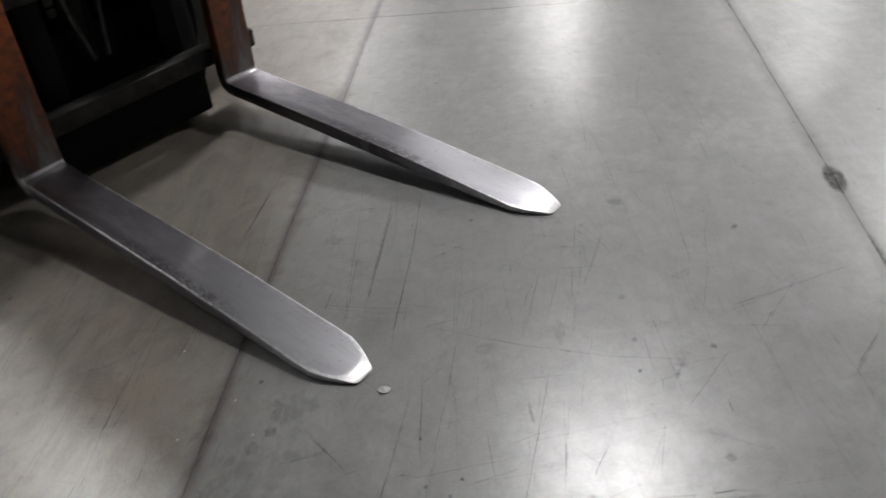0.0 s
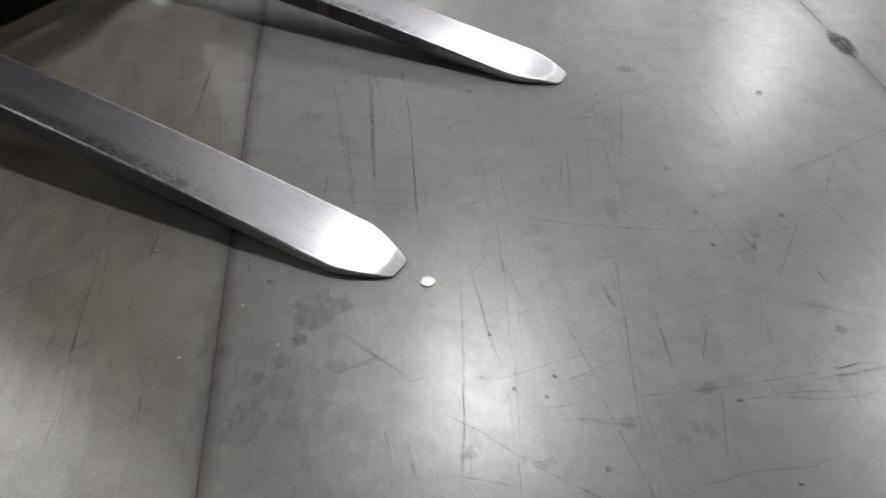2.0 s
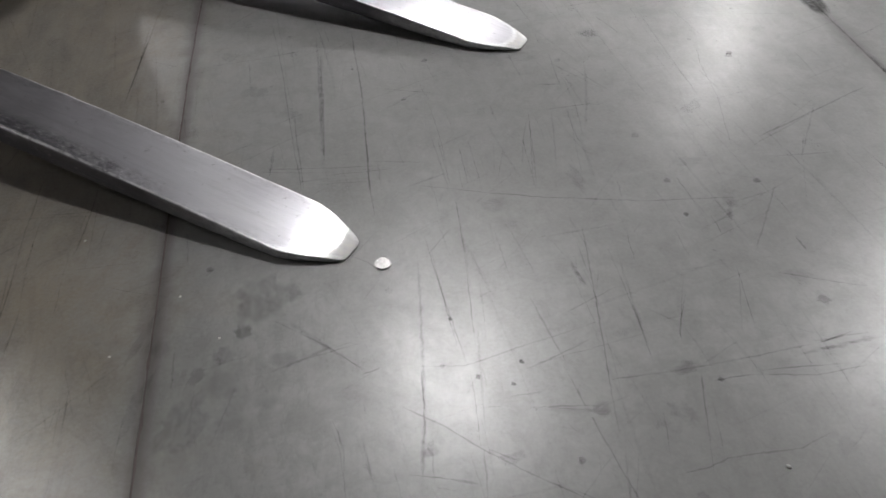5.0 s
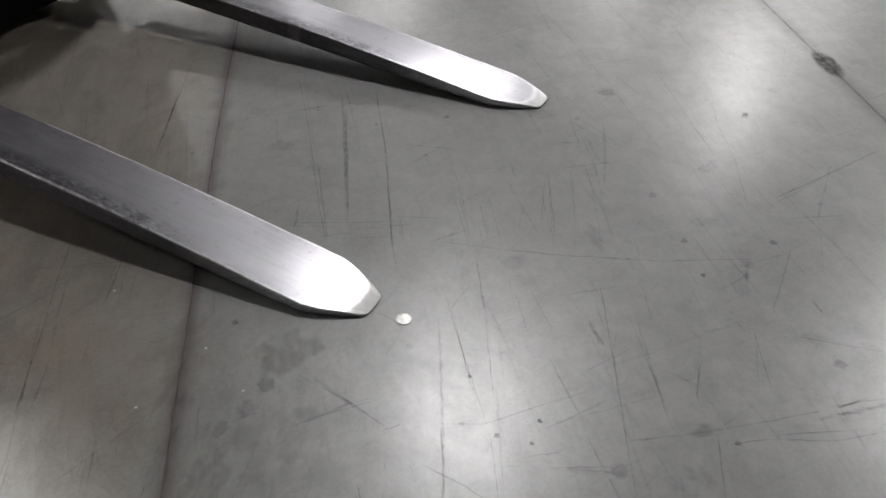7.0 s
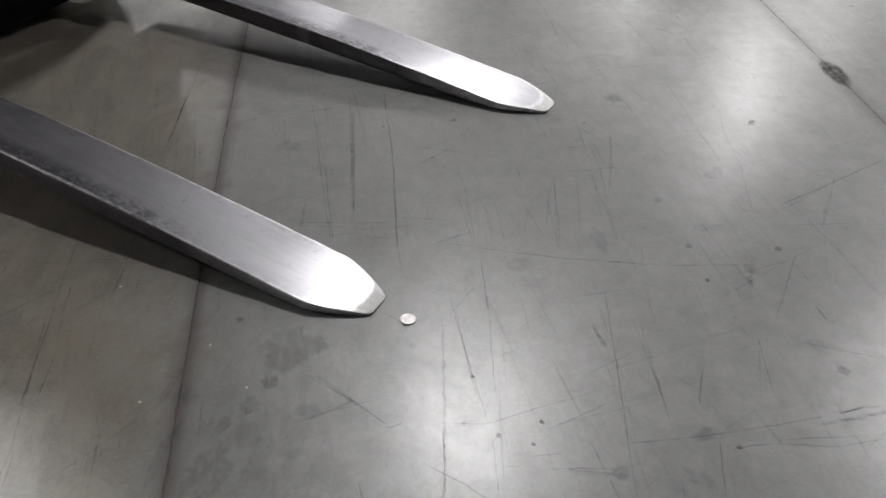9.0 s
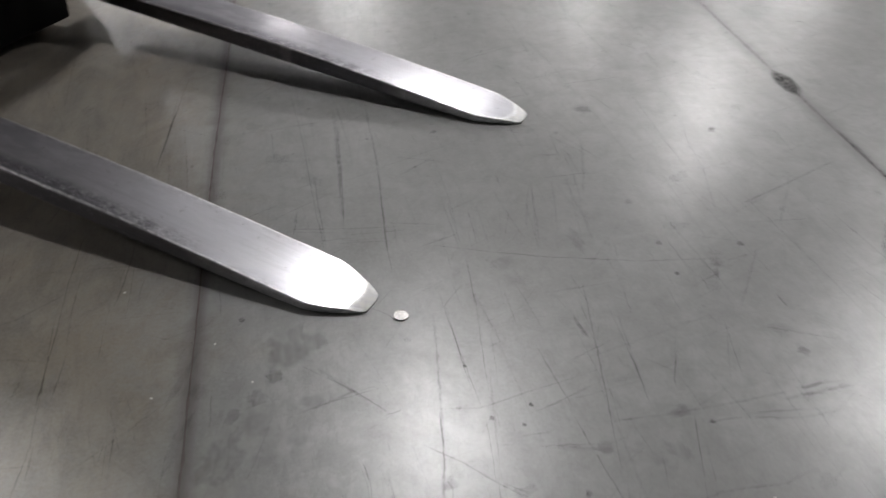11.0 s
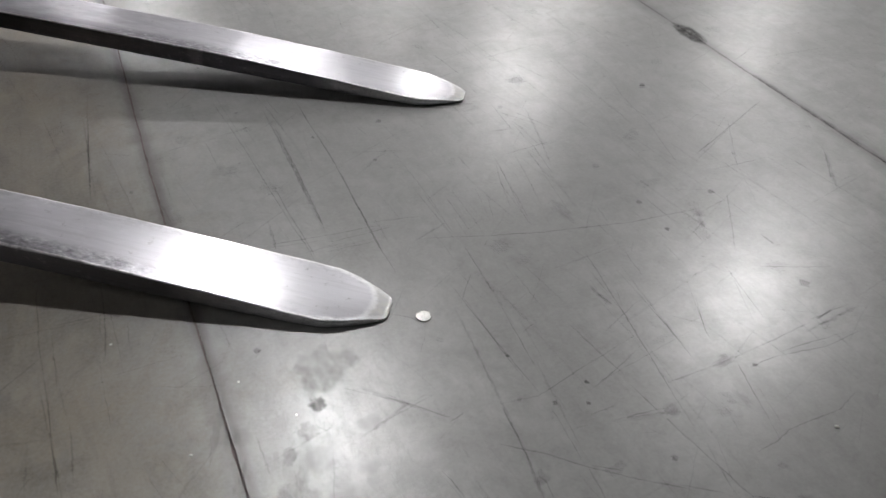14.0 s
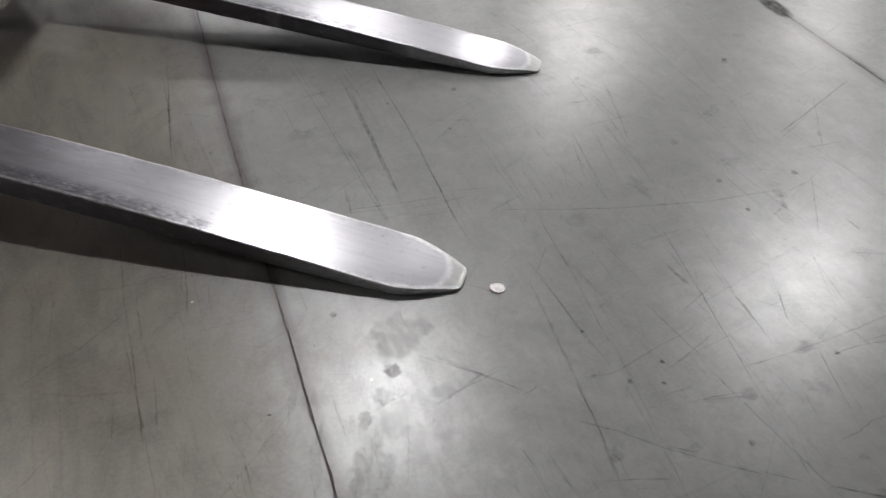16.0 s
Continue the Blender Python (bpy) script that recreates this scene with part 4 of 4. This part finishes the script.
trail(0.0025, 0.30, (-0.072, 0.595), (-0.099, 0.282))
trail(0.0015, 0.40, (0.660, -0.319), (0.630, -0.377), (0.627, -0.393))
trail(0.0016, 0.30, (0.618, -0.356), (0.643, -0.354))
trail(0.0016, 0.35, (0.741, -0.297), (0.706, -0.387))
trail(0.0015, 0.30, (0.670, -0.285), (0.627, -0.387))
trail(0.0015, 0.30, (0.449, -0.398), (0.608, -0.370))
trail(0.0014, 0.30, (0.283, -0.141), (0.236, -0.197))
trail(0.0012, 0.70, (0.283, -0.522), (0.312, -0.529), (0.330, -0.535))
trail(0.0031, 0.85, (0.324, -0.533), (0.338, -0.538), (0.351, -0.542))
trail(0.0019, 0.60, (0.309, -0.540), (0.328, -0.546))
trail(0.0016, 0.50, (0.285, -0.435), (0.329, -0.468), (0.361, -0.500), (0.408, -0.539), (0.459, -0.577))
trail(0.0016, 0.50, (0.364, -0.502), (0.361, -0.533), (0.357, -0.564))
trail(0.0014, 0.40, (0.700, -0.449), (0.758, -0.452), (0.810, -0.455))
trail(0.0024, 0.75, (0.780, -0.416), (0.805, -0.417), (0.835, -0.410))
trail(0.0017, 0.45, (0.559, -0.564), (0.595, -0.560), (0.617, -0.553), (0.700, -0.554), (0.739, -0.541))
trail(0.0017, 0.55, (0.425, -0.458), (0.460, -0.461), (0.498, -0.467))
trail(0.0016, 0.40, (0.447, -0.486), (0.465, -0.492))
trail(0.0028, 0.70, (0.462, -0.528), (0.462, -0.539))
trail(0.0012, 0.50, (0.206, -0.451), (0.213, -0.483), (0.215, -0.547))
trail(0.0023, 0.60, (0.183, -0.490), (0.186, -0.505))
trail(0.0017, 0.40, (-0.094, -0.377), (-0.092, -0.424))
trail(0.0018, 0.45, (-0.199, -0.146), (-0.190, -0.269), (-0.184, -0.365), (-0.190, -0.441))
trail(0.0021, 0.35, (-0.117, -0.025), (-0.121, -0.075))
trail(0.0020, 0.30, (-0.180, -0.091), (-0.173, -0.203))
trail(0.0018, 0.30, (-0.214, -0.395), (-0.178, -0.395))
trail(0.0017, 0.35, (0.141, -0.282), (0.196, -0.326), (0.248, -0.377))
blot(0.154, -0.345, 0.0110, 0.17, 1.29, -0.14)
blot(0.088, -0.379, 0.0180, 0.10, 1.07, -0.16)
blot(0.134, -0.405, 0.0170, 0.09, 0.65, -0.09)
blot(0.503, -0.465, 0.0060, 0.22, 1.19, -0.11)
blot(0.458, -0.111, 0.0175, 0.12, 1.04, -0.11)
blot(0.827, -0.352, 0.0095, 0.20, 0.86, -0.22)
blot(0.610, -0.430, 0.0121, 0.11, 1.17, -0.14)
blot(0.766, -0.184, 0.0368, 0.17, 0.30, -0.09)
blot(0.562, -0.512, 0.0126, 0.13, 1.51, -0.10)
blot(0.727, 0.344, 0.0177, 0.20, 0.69, -0.17)
blot(0.074, -0.451, 0.0220, 0.06, 0.73, -0.12)
blot(-0.032, -0.298, 0.0201, 0.06, 2.05, -0.12)
blot(-0.208, -0.267, 0.0136, 0.18, 3.11, -0.12)
trail(0.0020, 0.55, (0.288, 0.100), (0.283, -0.028), (0.284, -0.105))
trail(0.0020, 0.35, (0.269, 0.002), (0.320, 0.002))
trail(0.0022, 0.30, (0.893, -0.026), (0.997, 0.028), (1.037, 0.049))
trail(0.0022, 0.30, (1.030, 0.062), (0.938, -0.077))
trail(0.0022, 0.40, (1.129, -0.086), (1.066, -0.168))
# flaked sealer beside the joint
bald(0.134, -0.238, 0.0376, 0.20, 0.81, -0.33)
bald(0.145, -0.292, 0.0307, 0.14, 0.59, -0.34)
bald(0.106, -0.293, 0.0104, 0.31, 1.00, -0.29)
bald(0.085, -0.327, 0.0117, 0.14, 1.16, -0.30)
bald(0.075, -0.379, 0.0158, 0.21, 1.02, -0.38)
bald(0.043, -0.423, 0.0386, 0.20, 0.61, -0.35)
bald(0.080, -0.431, 0.0063, 0.15, 2.50, -0.32)
bald(0.054, -0.355, 0.0126, 0.23, 0.60, -0.40)
bald(0.002, -0.298, 0.0277, 0.18, 0.38, -0.29)
bald(-0.013, -0.283, 0.0420, 0.12, 0.13, -0.38)
bald(0.154, -0.333, 0.0117, 0.12, 1.43, -0.30)
bald(-0.013, -0.392, 0.0422, 0.14, 0.17, -0.28)
bald(0.112, -0.404, 0.0171, 0.10, 1.13, -0.37)
bald(0.117, -0.214, 0.0177, 0.16, 0.91, -0.38)
for k in range(90):
    bald(random.uniform(-0.7, 1.3), random.uniform(-0.75, 1.0), random.uniform(0.003, 0.016), random.uniform(0.04, 0.11), random.uniform(0.6, 2.2), random.uniform(0, 3))
# fine random scratches, most of them along the way of traffic
for k in range(1300):
    x, y = random.uniform(-0.9, 1.5), random.uniform(-0.75, 1.9)
    if random.random() < 0.6:
        a = radians(90 + random.gauss(6, 7))
    else:
        a = radians(random.gauss(15, 25))
    s = random.uniform(0.02, 0.13) * (2.2 if random.random() < 0.12 else 1)
    if 0.03 < x < 0.25 and y < -0.2:
        continue
    scuff(x, y, x + s * math.cos(a), y + s * math.sin(a), random.uniform(0.0010, 0.0030), random.uniform(0.09, 0.27) if random.random() < 0.96 else 0.45)
# long faint tyre and pallet drags along the joints, thicker on the traffic side
for k in range(150):
    x = random.uniform(-0.85, -0.03) if random.random() < 0.6 else random.uniform(0.05, 1.1)
    y, a, s = random.uniform(-0.8, 1.5), radians(90 + random.gauss(4, 5)), random.uniform(0.10, 0.42)
    scuff(x, y, x + s * math.cos(a), y + s * math.sin(a), random.uniform(0.0022, 0.0055), random.uniform(0.10, 0.24))
for k in range(70):
    x, y, a, s = random.uniform(-0.5, 1.3), random.uniform(-0.6, 1.2), radians(random.gauss(28, 16)), random.uniform(0.05, 0.28)
    scuff(x, y, x + s * math.cos(a), y + s * math.sin(a), random.uniform(0.0018, 0.0045), random.uniform(0.10, 0.24))
for k in range(90):
    x, y, r, dark = random.uniform(-0.9, 1.8), random.uniform(-0.75, 2.0), random.uniform(0.0012, 0.006), 0.25 if random.random() < 0.85 else 0.5
    if not (0.0 < x < 0.25 and y < -0.2):
        blot(x, y, r, dark)
for k in range(40):
    blot(random.uniform(-0.9, 1.8), random.uniform(-0.15, 2.0), random.uniform(0.012, 0.03), 0.13, random.uniform(1, 2.5), random.uniform(0, 3))

for bm in (worn, marks):
    bmesh.ops.delete(bm, geom=[v for v in bm.verts if not v.link_faces], context="VERTS")
bald_spots = new("worn_sealer", mesh_from("worn_sealer", worn, WORN))
tagged(bald_spots, "dull grey spots where the floor's glossy sealer has flaked off", "worn sealer", kind="stuff")
scuffs = new("scuff_marks", mesh_from("scuff_marks", marks, MARK))
tagged(scuffs, "dark rubber scuffs, scratches and spots rubbed on the concrete floor", "scuff marks", kind="stuff")
